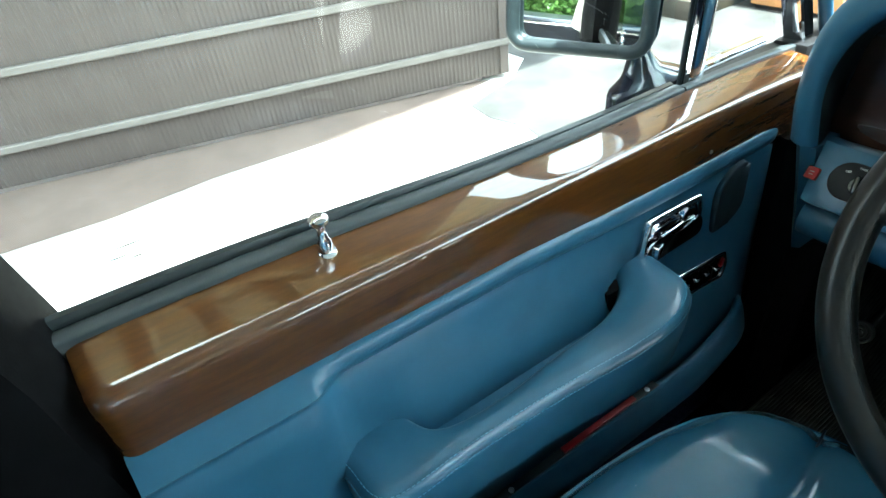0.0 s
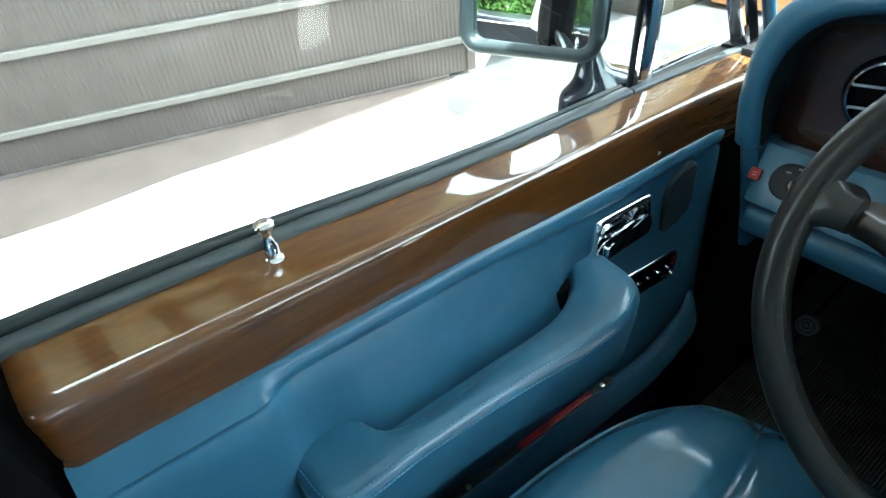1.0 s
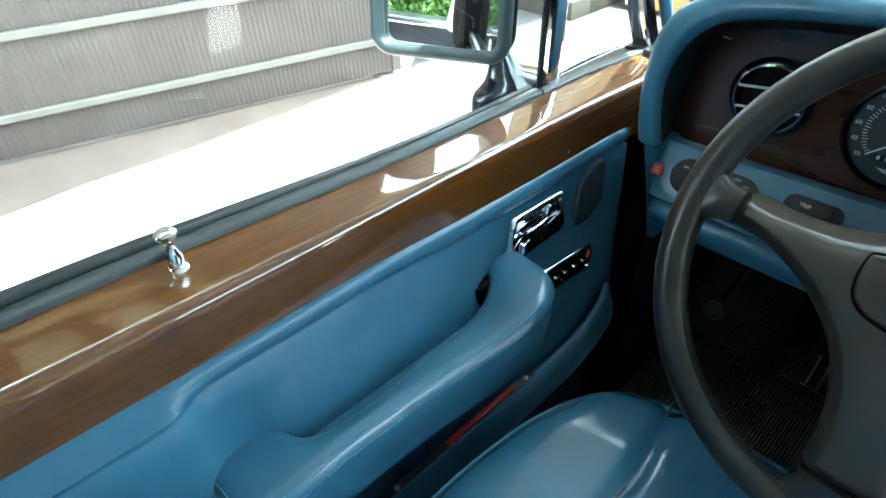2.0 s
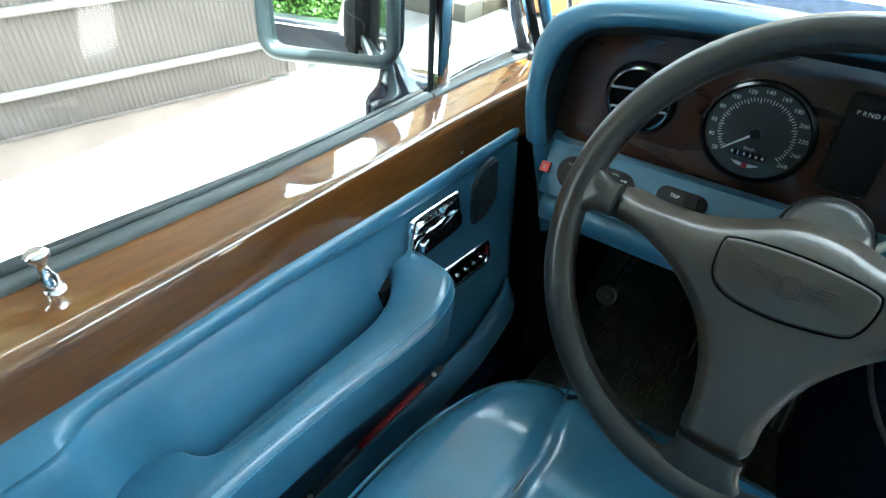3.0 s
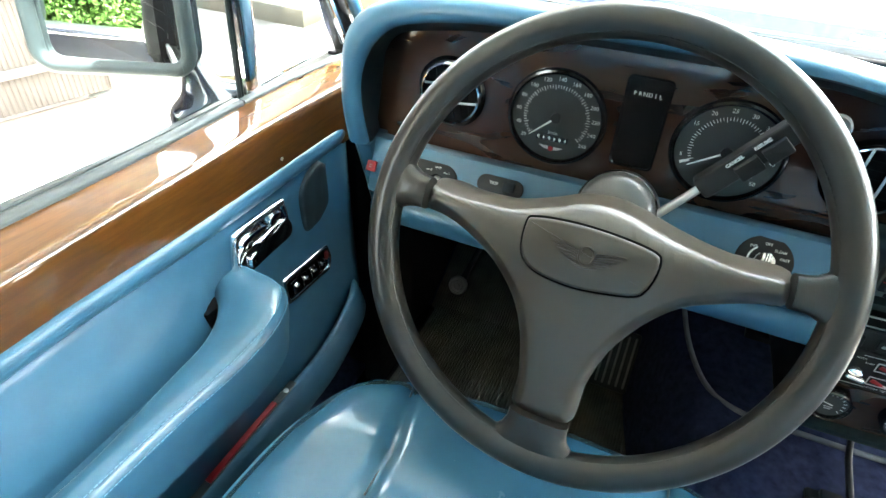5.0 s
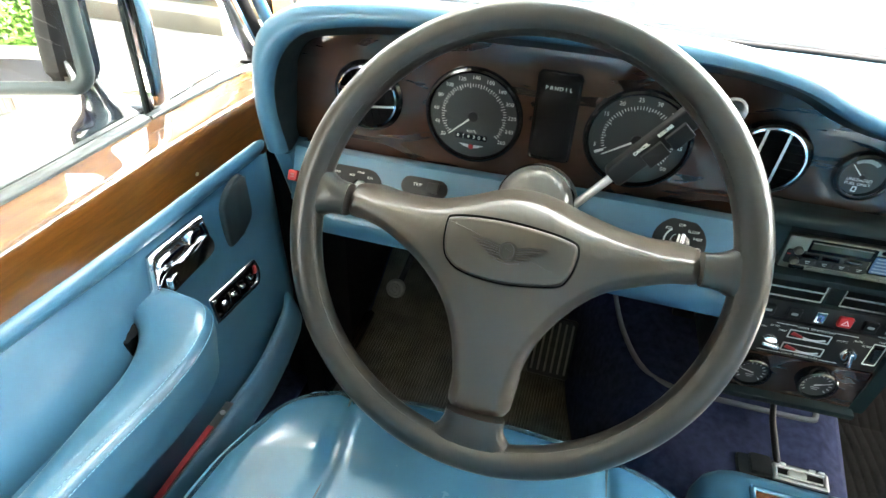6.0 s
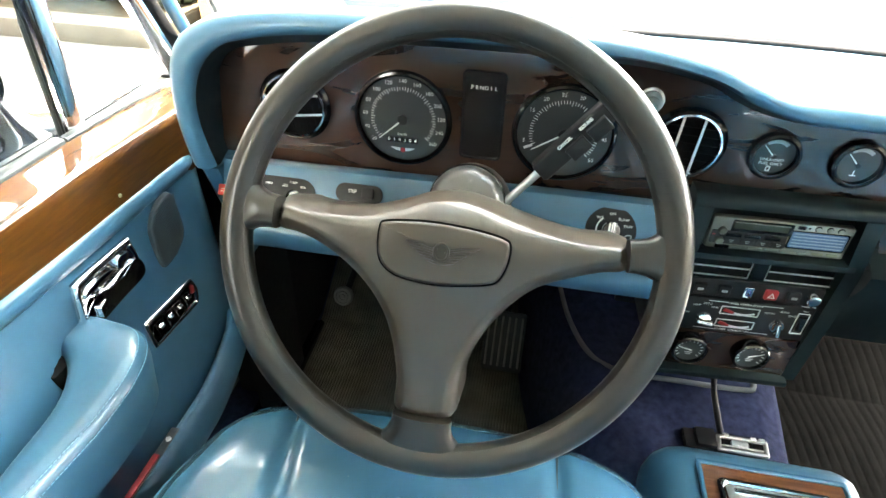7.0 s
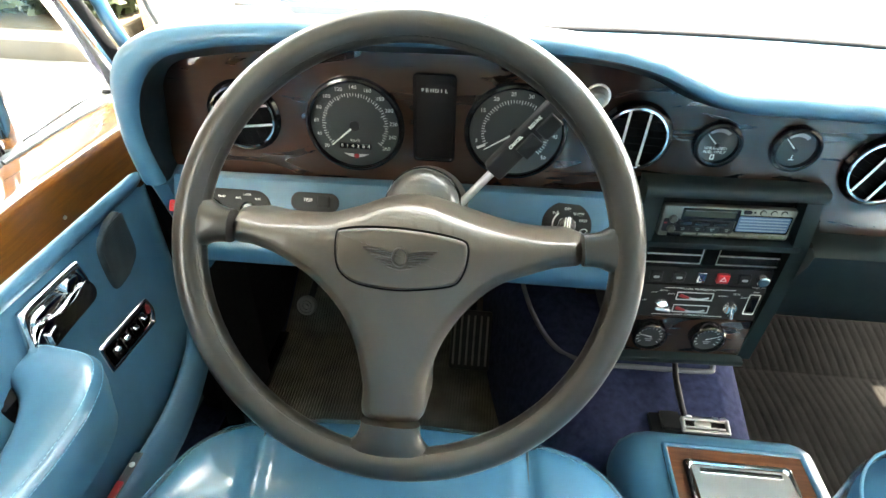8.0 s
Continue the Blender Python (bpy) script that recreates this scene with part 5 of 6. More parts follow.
for d in (0.129, 0.150):
    fr = part("slider_frame", ring(rounded(0.046, 0.013, 0.001), rounded(0.0435, 0.0105, 0.0005), 0.002, sat(0.339, d, 0.003), 0.0005), SATIN, hv, "bright framed slider")
    part("slider_well", slab(rounded(0.044, 0.011, 0.0005), 0.0005, sat(0.339, d, 0.003)), BLACK_PLASTIC, fr)
    part("pointer", slab([(-0.020, -0.0005), (-0.008, -0.0035), (-0.007, -0.001), (-0.018, 0.0035)], 0.002, sat(0.339, d, 0.004)), RED, fr, "red pointer")
    part("scale_arc", tube([sat(0.339, d, 0.005) @ Vector((x, -0.004 + 60 * (x - 0.004) ** 2 * 0.25, 0)) for x in np.linspace(-0.006, 0.018, 8)], 0.001, 6), SATIN, fr)
for tx, x, d, s in (("UPPER TEMPERATURE", 0.343, 0.1175, 0.0042), ("LOWER TEMPERATURE", 0.339, 0.1605, 0.0042), ("AUTO", 0.299, 0.1215, 0.0038), ("LOW", 0.287, 0.125, 0.0036), ("HIGH", 0.309, 0.1265, 0.0036), ("OFF", 0.278, 0.138, 0.0036),
                    ("AUTO", 0.390, 0.1225, 0.0038), ("RECIRC", 0.374, 0.1265, 0.0036), ("SCREEN", 0.402, 0.1275, 0.0036), ("PANEL DIM", 0.413, 0.1105, 0.0034), ("MAP", 0.413, 0.118, 0.0034)):
    lettering(tx, s, sat(x, d, 0.0043), WHITE, hv)
for x0, x1, d in ((0.299, 0.322, 0.1165), (0.364, 0.387, 0.1165), (0.292, 0.317, 0.1612), (0.361, 0.382, 0.1612)):
    part("line", box(x0, x1, -0.0003, 0.0003, 0, 0.0003, m=sat(0, d, 0.004)), WHITE, hv)
part("side_switch_frame", ring(rounded(0.014, 0.033, 0.001), rounded(0.0125, 0.0315, 0.0008), 0.001, sat(0.413, 0.138, 0.004), 0.0003), WHITE, hv)
part("side_switch", slab(rounded(0.010, 0.022, 0.001), 0.003, sat(0.413, 0.138, 0.004), 0.001), GLOSS_BLACK, hv)
# lower wood with two gauges
lw = part("lower_wood", slab(rounded(0.160, 0.062, 0.002), 0.003, sat(0.346, 0.199)), FACIA_WOOD, stack, "walnut panel")
for x, ang in ((0.2945, 165), (0.3705, 20)):
    m = sat(x, 0.1935, 0.002)
    g = part("small_gauge", lathe([(0.0225, 0), (0.0225, 0.014), (0.021, 0.016), (0.0195, 0.014), (0.0195, 0.010)], m, 40, False), GLOSS_BLACK, stack, "small round black gauge", 35)
    part("chrome_ring", lathe([(0.0200, 0.0135), (0.0208, 0.0158), (0.0192, 0.0155), (0.0190, 0.013)], m, 40, False), DARK_METAL, g, "darkened metal ring")
    part("dial", disc(0.0196, m, 0.0105), DIAL, g)
    bms = [slab([(0.0135, -0.0004), (0.017, -0.0004), (0.017, 0.0004), (0.0135, 0.0004)], 0.0003, m @ Matrix.Translation((0, 0, 0.0107)) @ Matrix.Rotation(radians(a), 4, 'Z')) for a in range(-40, 221, 20)]
    part("scale_marks", join(*bms), WHITE, g)
    part("needle", slab([(-0.003, -0.0008), (0.014, -0.0002), (0.014, 0.0002), (-0.003, 0.0008)], 0.0004, m @ Matrix.Translation((0, 0, 0.0115)) @ Matrix.Rotation(radians(ang), 4, 'Z')), WHITE, g)
    for k in range(2):
        part("dial_bar", slab(rounded(0.010 - k * 0.003, 0.0014, 0.0004), 0.0003, m @ Matrix.Translation((0, -0.005 - k * 0.003, 0.0107))), GREEN_TINT, g)

stack.location.z += 0.004
# the stack stands a little askew to the facia
SKEW = Matrix.Translation((0.27, 0.2, 0)) @ Matrix.Rotation(0.045, 4, 'Z') @ Matrix.Translation((-0.27, -0.2, 0))
for ob in (stack, radio):
    ob.location = SKEW @ ob.location
    ob.rotation_euler.z = 0.045

# ---- steering wheel and column ----
TL = radians(31)
WC = Vector((0, 0, 0.953))
WN = Vector((0, -math.cos(TL), math.sin(TL)))         # towards the driver
WV = Vector((0, math.sin(TL), math.cos(TL)))
WM = frame_at(WC, (1, 0, 0), WV)
wheel = thing("steering_wheel", WC - WN * 0.08, "black leather three-spoke steering wheel", "steering wheel")
RR, RT = 0.1845, 0.0142
rim_pts = [WM @ Vector((RR * math.cos(a), RR * math.sin(a), 0)) for a in np.linspace(0, math.tau, 120, endpoint=False)]
rim = part("rim", tube(rim_pts, RT, 16, closed=True, up=WN), BLACK_LEATHER, wheel, "leather bound rim", 80)
seam = [WM @ Vector(((RR - RT * 0.8) * math.cos(a), (RR - RT * 0.8) * math.sin(a), RT * 0.62)) for a in np.linspace(0, math.tau, 240)]
part("stitching", stitches(seam, 0.0028, 0.0018, 0.0005), principled("dark_thread", (0.030, 0.029, 0.026), 0.7), rim)

body = spline([(-0.152, 0.026), (-0.125, 0.0245), (-0.10, 0.0245), (-0.075, 0.0265), (-0.047, 0.035), (-0.020, 0.0455), (0.008, 0.0485), (0.030, 0.0450), (0.055, 0.0375), (0.086, 0.030), (0.115, 0.0262), (0.150, 0.025),
               (0.151, 0.000), (0.130, -0.006), (0.108, -0.0135), (0.080, -0.026), (0.056, -0.049), (0.0365, -0.080), (0.0262, -0.116), (0.0215, -0.150), (-0.0265, -0.151), (-0.031, -0.121), (-0.039, -0.087), (-0.054, -0.057), (-0.080, -0.031), (-0.112, -0.0125), (-0.135, -0.005), (-0.152, -0.001)], 4, True)
body2d = [(p.x, p.y) for p in body][::-1]
SPOKE = surface("black_moulding", (0.047, 0.0368, 0.0265), (0.052, 0.0408, 0.0294), 30, 0.36, 0, 0.3, 0.5, 0.08, 1400, 0.02, coat_rough=0.2)
rows = []
for d, z in ((0.006, -0.092), (0.0, -0.084), (0.0, -0.016), (0.0006, -0.011), (0.002, -0.0065), (0.0042, -0.0025), (0.0068, 0.0008), (0.0095, 0.003), (0.0115, 0.0042)):
    o = offset(body2d, d) if d else [Vector(p) for p in body2d]
    rows.append([WM @ Vector((q.x, q.y, z - 0.003 * step(0.06, 0.15, q.length))) for q in o])
hub = grid(rows, closed_v=True)
hub.verts.ensure_lookup_table()
for base in (0, (len(rows) - 1) * len(body2d)):
    bmesh.ops.triangle_fill(hub, use_beauty=True, edges=[hub.edges.get((hub.verts[base + k], hub.verts[base + (k + 1) % len(body2d)])) for k in range(len(body2d))])
crest = [(p.x, p.y) for p in body[:45]]
bmesh.ops.subdivide_edges(hub, edges=[e for e in hub.edges if e.calc_length() > 0.006 and all((WM.inverted() @ v.co).z > -0.001 for v in e.verts)], cuts=3, use_grid_fill=False)
bmesh.ops.triangulate(hub, faces=[f for f in hub.faces if len(f.verts) > 4])
inv = WM.inverted()
for v in hub.verts:                                  # the upper edge falls away in a broad soft slope
    q = inv @ v.co
    t = max(0.0, float(np.interp(q.x, [c[0] for c in crest], [c[1] for c in crest])) - q.y)
    if q.z > -0.02 and q.y > -0.002:
        s_ = 0.013 + 0.010 * (1 - step(0.03, 0.11, abs(q.x))) - t
        q.z -= 0.66 * (s_ + math.sqrt(s_ * s_ + 0.0025 ** 2)) - 0.0003
        v.co = WM @ q
part("spokes", hub, SPOKE, wheel, "moulded black three-armed hub", 75)


def web(a, w_in, w_out):
    """The leather swelling where a spoke runs into the rim."""
    rows = []
    ca, sa = math.cos(a), math.sin(a)
    for r, w, h in ((0.1485, w_in, 0.0130), (0.156, w_in * 1.02, 0.0135), (0.163, w_in * 1.12, 0.0138), (0.169, w_in * 1.35, 0.0136), (0.1745, w_out, 0.0125), (0.182, w_out * 1.25, 0.0100)):
        row = []
        for k in range(16):
            t = k * math.tau / 16
            c, s = math.cos(t), math.sin(t)
            u = w * math.copysign(abs(c) ** 0.7, c)
            v = h * math.copysign(abs(s) ** 0.7, s)
            row.append(WM @ Vector((ca * r - sa * u, sa * r + ca * u, v - 0.002)))
        rows.append(row)
    return grid(rows, closed_v=True, caps=True)


for a, w in ((radians(175.8), 0.0145), (radians(4.6), 0.0135), (radians(-90.8), 0.026)):
    part("spoke_end", web(a, w, w * 1.7), BLACK_LEATHER, wheel, "leather bound spoke end", 60)
PAD = spline([(-0.055, 0.0105), (-0.050, 0.0150), (-0.03, 0.0178), (-0.004, 0.0185), (0.025, 0.0165), (0.048, 0.0125), (0.0535, 0.007), (0.0530, -0.006), (0.049, -0.018), (0.042, -0.0245), (0.02, -0.029), (-0.005, -0.0315), (-0.033, -0.029), (-0.048, -0.022), (-0.0545, -0.010)], 4, True)
pad2d = [(p.x, p.y) for p in PAD][::-1]
part("pad_groove", slab(offset(pad2d, -0.0020), 0.0012, WM @ Matrix.Translation((0, 0, 0.0036)), 0.0004), MATT_BLACK, wheel)
pad = part("horn_pad", slab(pad2d, 0.0055, WM @ Matrix.Translation((0, 0, 0.0036)), 0.003), SPOKE, wheel, "raised leather horn pad")
PM = WM @ Matrix.Translation((-0.001, -0.004, 0.0097))
for s in (-1, 1):
    for k in range(7):
        y = 0.0064 - k * 0.0024
        x1 = 0.031 - k * 0.0034
        part("feather", tube([PM @ Vector((s * 0.007, 0.003 - k * 0.0018, 0)), PM @ Vector((s * x1 * 0.6, y - 0.0006, 0.0003)), PM @ Vector((s * x1, y, 0.0002))], 0.0009, 6), SPOKE, pad)
part("emblem_ring", tube([PM @ Vector((0.006 * math.cos(a), 0.0072 * math.sin(a), 0.0002)) for a in np.linspace(0, math.tau, 28, endpoint=False)], 0.0011, 6, closed=True, up=WN), SPOKE, pad, "embossed round emblem")
part("emblem_tail", tube([PM @ Vector((x, -0.0075 - 60 * (0.0001 - x * x) * 0.4, 0)) for x in np.linspace(-0.009, 0.009, 7)], 0.0008, 6), SPOKE, pad)

column = thing("steering_column", (0, 0.2, 0.85), "black steering column shroud behind the wheel", "steering column")
CM = frame_at(WC, (1, 0, 0), WV)
part("shroud", lathe([(0.0, -0.052), (0.024, -0.053), (0.031, -0.058), (0.0355, -0.068), (0.0385, -0.085), (0.040, -0.105), (0.040, -0.15), (0.036, -0.23), (0.0, -0.24)], CM @ Matrix.Translation((0.007, 0.0375, 0)), 48), surface("grained_leather", (0.052, 0.050, 0.046), (0.062, 0.059, 0.054), 60, 0.33, 0, 0.3, 0.6, 0.5, 420, 0.06, kind="grain", coat_rough=0.25), column, "padded black shroud")
part("ring", lathe([(0.0350, -0.066), (0.0364, -0.067), (0.0372, -0.070), (0.0362, -0.072)], CM @ Matrix.Translation((0.007, 0.0375, 0)), 48, False), DARK_METAL, column, "slim dark metal ring")
part("shaft", lathe([(0.03, -0.2), (0.03, -0.6), (0.0, -0.6)], CM, 20), BLACK_PLASTIC, column)
S0, S1 = Vector((0.040, 0.082, 0.950)), Vector((0.131, 0.105, 1.056))
sdir = (S1 - S0).normalized()
stalk = part("stalk", tube([S0, S0 + (S1 - S0) * 0.36], 0.0038, 12), SATIN, column, "bright metal stalk")
SM = frame_at(S0 + (S1 - S0) * 0.66, sdir, Vector((-0.7, 0.0, 0.7)))
part("stalk_grip", slab(rounded(0.096, 0.020, 0.004), 0.012, SM @ Matrix.Translation((0, 0, -0.006)), 0.003), BLACK_PLASTIC, column, "black cruise control grip")
for k in range(2):
    part("stalk_key", slab(rounded(0.020, 0.0135, 0.001), 0.0060, SM @ Matrix.Translation((-0.006 + k * 0.024, -0.0045, 0.0058)), 0.001), BLACK_PLASTIC, column)
for tx, x in (("CANCEL", -0.012), ("RESUME", 0.012), ("S", 0.040)):
    lettering(tx, 0.0040, SM @ Matrix.Translation((x, 0.0062 if tx != "S" else 0.0, 0.0062)), WHITE, column, thick=0.0002)

# ---- floor, tunnel, pedals ----
rows = []
for y, zt, wl, wr in ((-0.9, 0.52, 0.22, 0.47), (0.0, 0.54, 0.21, 0.475), (0.2, 0.555, 0.19, 0.475), (0.35, 0.575, 0.15, 0.485), (0.5, 0.63, 0.12, 0.50), (0.62, 0.70, 0.10, 0.52), (0.80, 0.74, 0.08, 0.54)):
    rows.append([(wl - 0.055, y, FLOOR_Z - 0.01), (wl - 0.035, y, FLOOR_Z + 0.08), (wl - 0.012, y, zt - 0.05), (wl + 0.01, y, zt - 0.015), (wl + 0.04, y, zt), (wr - 0.04, y, zt), (wr - 0.01, y, zt - 0.015), (wr + 0.012, y, zt - 0.05), (wr + 0.03, y, FLOOR_Z + 0.08), (wr + 0.045, y, FLOOR_Z - 0.01)])
alone("tunnel", grid(rows, caps=True), CARPET, "navy carpeted transmission tunnel", "tunnel", kind="structure", angle=60)


def mat_mesh(x0, x1, ys_, curve, n):
    """A ribbed mat following the floor and the toe board."""
    rows = []
    for y in ys_:
        z = 0.012 + float(np.interp(y, (0.3, 0.46, 0.6, 0.78), (FLOOR_Z, FLOOR_Z + 0.01, FLOOR_Z + 0.09, FLOOR_Z + 0.26)))
        row = []
        for k in range(n * 4 + 1):
            x = x0 + (x1 - x0) * k / (n * 4) + curve * max(0, y - 0.3) ** 2
            row.append((x, y, z + (0.0 if k % 4 == 0 else 0.0010)))
        rows.append(row)
    return grid(rows)


alone("floor_mat", mat_mesh(-0.33, 0.12, np.linspace(-0.15, 0.77, 22), 0.0, 84), MAT, "dark ribbed rubber mat in the driver's footwell", "floor mat", "floor mats", angle=20)
alone("floor_mat", mat_mesh(0.50, 1.07, np.linspace(-0.25, 0.78, 30), -0.6, 34), SHADED_MAT, "ribbed carpet mat in the passenger footwell, the footwell's shade in its colour", "floor mat", "floor mats", angle=20)
sill = thing("door_sill", (-0.342, -0.1, 0.36), "dark brown glossy sill plate with bright edges beside the carpet", "door sill", kind="structure")
part("plate", box(-0.366, -0.318, -0.56, 0.45, 0.35, 0.389, 0.004), principled("sill_brown", (0.012, 0.008, 0.006), 0.25), sill)
for x in (-0.360, -0.344, -0.326):
    part("edge_strip", box(x - 0.0018, x + 0.0018, -0.56, 0.45, 0.386, 0.3915, 0.0008, 1), DARK_METAL, sill, "dull bright edging strip")

brake = thing("parking_brake_pedal", (-0.255, 0.46, 0.52), "parking brake pedal with round grey rubber button", "pedal")
BK = frame_at((-0.255, 0.405, 0.507), (1, 0, 0), (0, 0.45, 0.9))
part("button", lathe([(0.0165, -0.012), (0.0185, -0.004), (0.0185, 0.0), (0.016, 0.004), (0.0135, 0.004), (0.0125, 0.0012), (0.0105, 0.0012), (0.0095, 0.004), (0.0070, 0.004), (0.0062, 0.0012), (0.0045, 0.0012), (0.0036, 0.0045), (0.0, 0.0045)], BK, 28), surface("grey_rubber", (0.15, 0.145, 0.133), (0.19, 0.184, 0.17), 40, 0.7), brake, "ringed grey rubber button")
part("arm", tube([(-0.255, 0.42, 0.50), (-0.25, 0.50, 0.53), (-0.235, 0.58, 0.66)], 0.007), BLACK_PLASTIC, brake)


GREY_RIB = surface("worn_rubber", (0.10, 0.098, 0.09), (0.14, 0.137, 0.127), 60, 0.6)


def pedal(name, x, y, z, w, h, ribs, label):
    p = thing(name, (x, y, z), label, "pedal", "pedals")
    m = frame_at((x, y, z), (1, 0, 0), (0, 0.62, 0.78))
    pad_ = part("pad", slab(rounded(w, h, 0.006), 0.012, m, 0.003), BLACK_PLASTIC, p, "ribbed rubber pad")
    for k in range(ribs):
        part("rib", box(-w / 2 + w * (k + 0.6) / (ribs + 0.2) - 0.002, -w / 2 + w * (k + 0.6) / (ribs + 0.2) + 0.002, -h * 0.42, h * 0.42, 0.0115, 0.0145, 0.0008, 1, m), GREY_RIB, pad_)
    part("arm", tube([m @ Vector((0, 0.01, -0.002)), (x, y + 0.08, z + 0.08), (x, y + 0.14, z + 0.3)], 0.008), BLACK_PLASTIC, p)


pedal("accelerator_pedal", 0.056, 0.435, 0.425, 0.078, 0.115, 6, "black ribbed accelerator pedal")
pedal("brake_pedal", -0.06, 0.42, 0.475, 0.07, 0.06, 4, "black ribbed brake pedal under the wheel")
alone("bulkhead_panel", box(-0.44, XR + 0.44, 0.74, 0.76, 0.4, 0.96), BLACK_PLASTIC, "dark panel behind the dashboard", "bulkhead", kind="structure")

# ---- centre console ----
con = thing("centre_console", (0.39, -0.1, 0.54), "blue leather centre console with walnut top and chrome ashtray", "console")


def con_sec(y, z, x0=0.252, x1=0.505):
    return [(x0 + 0.004, y, 0.50), (x0, y, z - 0.05), (x0 + 0.006, y, z - 0.022), (x0 + 0.02, y, z - 0.006), (x0 + 0.038, y, z), (x1 - 0.03, y, z), (x1 - 0.014, y, z - 0.006), (x1 - 0.002, y, z - 0.022), (x1, y, z - 0.05), (x1 + 0.004, y, 0.50)]


rows = [[Vector(p) for p in con_sec(0.114, 0.575, 0.268, 0.49)], [Vector(p) for p in con_sec(0.112, 0.602, 0.264, 0.494)], [Vector(p) for p in con_sec(0.105, 0.616, 0.258, 0.50)]] + [[Vector(p) for p in con_sec(y, 0.622)] for y in (0.092, 0.06, 0.0, -0.2, -0.45, -0.6)]
part("body", grid(rows, caps=True), BLUE, con, "blue leather console body", 50)
CT = frame_at((0.391, 0.001, 0.6225), (1, 0, 0), (0, 1, 0))
tray = part("tray_frame", ring(rounded(0.172, 0.17, 0.004), rounded(0.160, 0.158, 0.002), 0.004, CT @ Matrix.Translation((0, -0.002, 0)), 0.001), BLUE_SEAT, con, "padded blue leather tray edge")
part("wood_inlay", slab(rounded(0.162, 0.160, 0.002), 0.0015, CT @ Matrix.Translation((0, -0.002, 0))), walnut("walnut_console", (0.07, 0.026, 0.012), (0.15, 0.062, 0.030)), con, "walnut inlay")
part("ashtray", ring(rounded(0.128, 0.136, 0.008), rounded(0.114, 0.122, 0.006), 0.006, CT @ Matrix.Translation((-0.002, -0.008, 0.001)), 0.002), CHROME, con, "polished chrome ashtray")
lid_rows = []
for u in np.linspace(-1, 1, 15):
    lid_rows.append([CT @ Vector((-0.002 + 0.056 * w, -0.008 + 0.060 * u, 0.0015 + 0.0085 * math.sqrt(max(0.0, 1 - (0.92 * u) ** 2)))) for w in np.linspace(-1, 1, 9)])
part("ashtray_lid", grid(lid_rows), BRIGHT, con, "polished chrome roller lid", 60)
part("lid_bar", box(-0.050, 0.046, 0.040, 0.047, 0.004, 0.0085, 0.0015, 2, CT), CHROME, con)

holder = thing("phone_bracket", (0.40, 0.165, 0.56), "black device bracket with metal clip and cable on the tunnel", "bracket")
part("base", box(0.322, 0.428, 0.150, 0.183, 0.550, 0.561, 0.003), BLACK_PLASTIC, holder)
part("cover", box(0.336, 0.362, 0.152, 0.181, 0.561, 0.569, 0.002), BLACK_PLASTIC, holder)
DARK_CLIP = principled("worn_metal", (0.30, 0.30, 0.30), 0.35, 0.9)
CLIP = frame_at((0.395, 0.160, 0.5665), (1, 0, 0), (0, 1, 0.22))
clip = part("clip", ring(rounded(0.066, 0.023, 0.002), rounded(0.056, 0.013, 0.001), 0.005, CLIP, 0.001), DARK_CLIP, holder, "bright metal clip")
part("well", slab(rounded(0.058, 0.015, 0.001), 0.0015, CLIP), MATT_BLACK, clip)
part("tongue", slab(rounded(0.022, 0.009, 0.003), 0.0048, CLIP @ Matrix.Translation((-0.004, 0.001, 0.001)), 0.001), SATIN, clip, "bright sprung tongue")
part("clip_bar", box(-0.027, 0.027, -0.0045, -0.0025, 0.001, 0.004, 0.0005, 1, CLIP), BRIGHT, clip)
for x in (-0.022, 0.014, 0.025):
    part("clip_tab", box(x - 0.004, x + 0.004, 0.0085, 0.0125, 0.004, 0.0075, 0.001, 1, CLIP), BRIGHT, clip)
part("cable", tube(spline([(0.368, 0.170, 0.572), (0.366, 0.20, 0.580), (0.366, 0.24, 0.590), (0.372, 0.29, 0.615), (0.38, 0.33, 0.65)], 6), 0.0042), BLACK_PLASTIC, holder, "black cable")
PIPE = surface("grey_piping", (0.08, 0.085, 0.09), (0.11, 0.115, 0.12), 30, 0.7)
alone("carpet_binding", tube(spline([(0.135, 0.44, 0.60), (0.158, 0.36, 0.577), (0.195, 0.295, 0.563), (0.245, 0.264, 0.567), (0.32, 0.261, 0.569), (0.42, 0.265, 0.567), (0.437, 0.275, 0.566), (0.438, 0.29, 0.568)], 6), 0.004), PIPE, "grey bound edge of the carpet on the tunnel", "carpet binding", kind="structure")


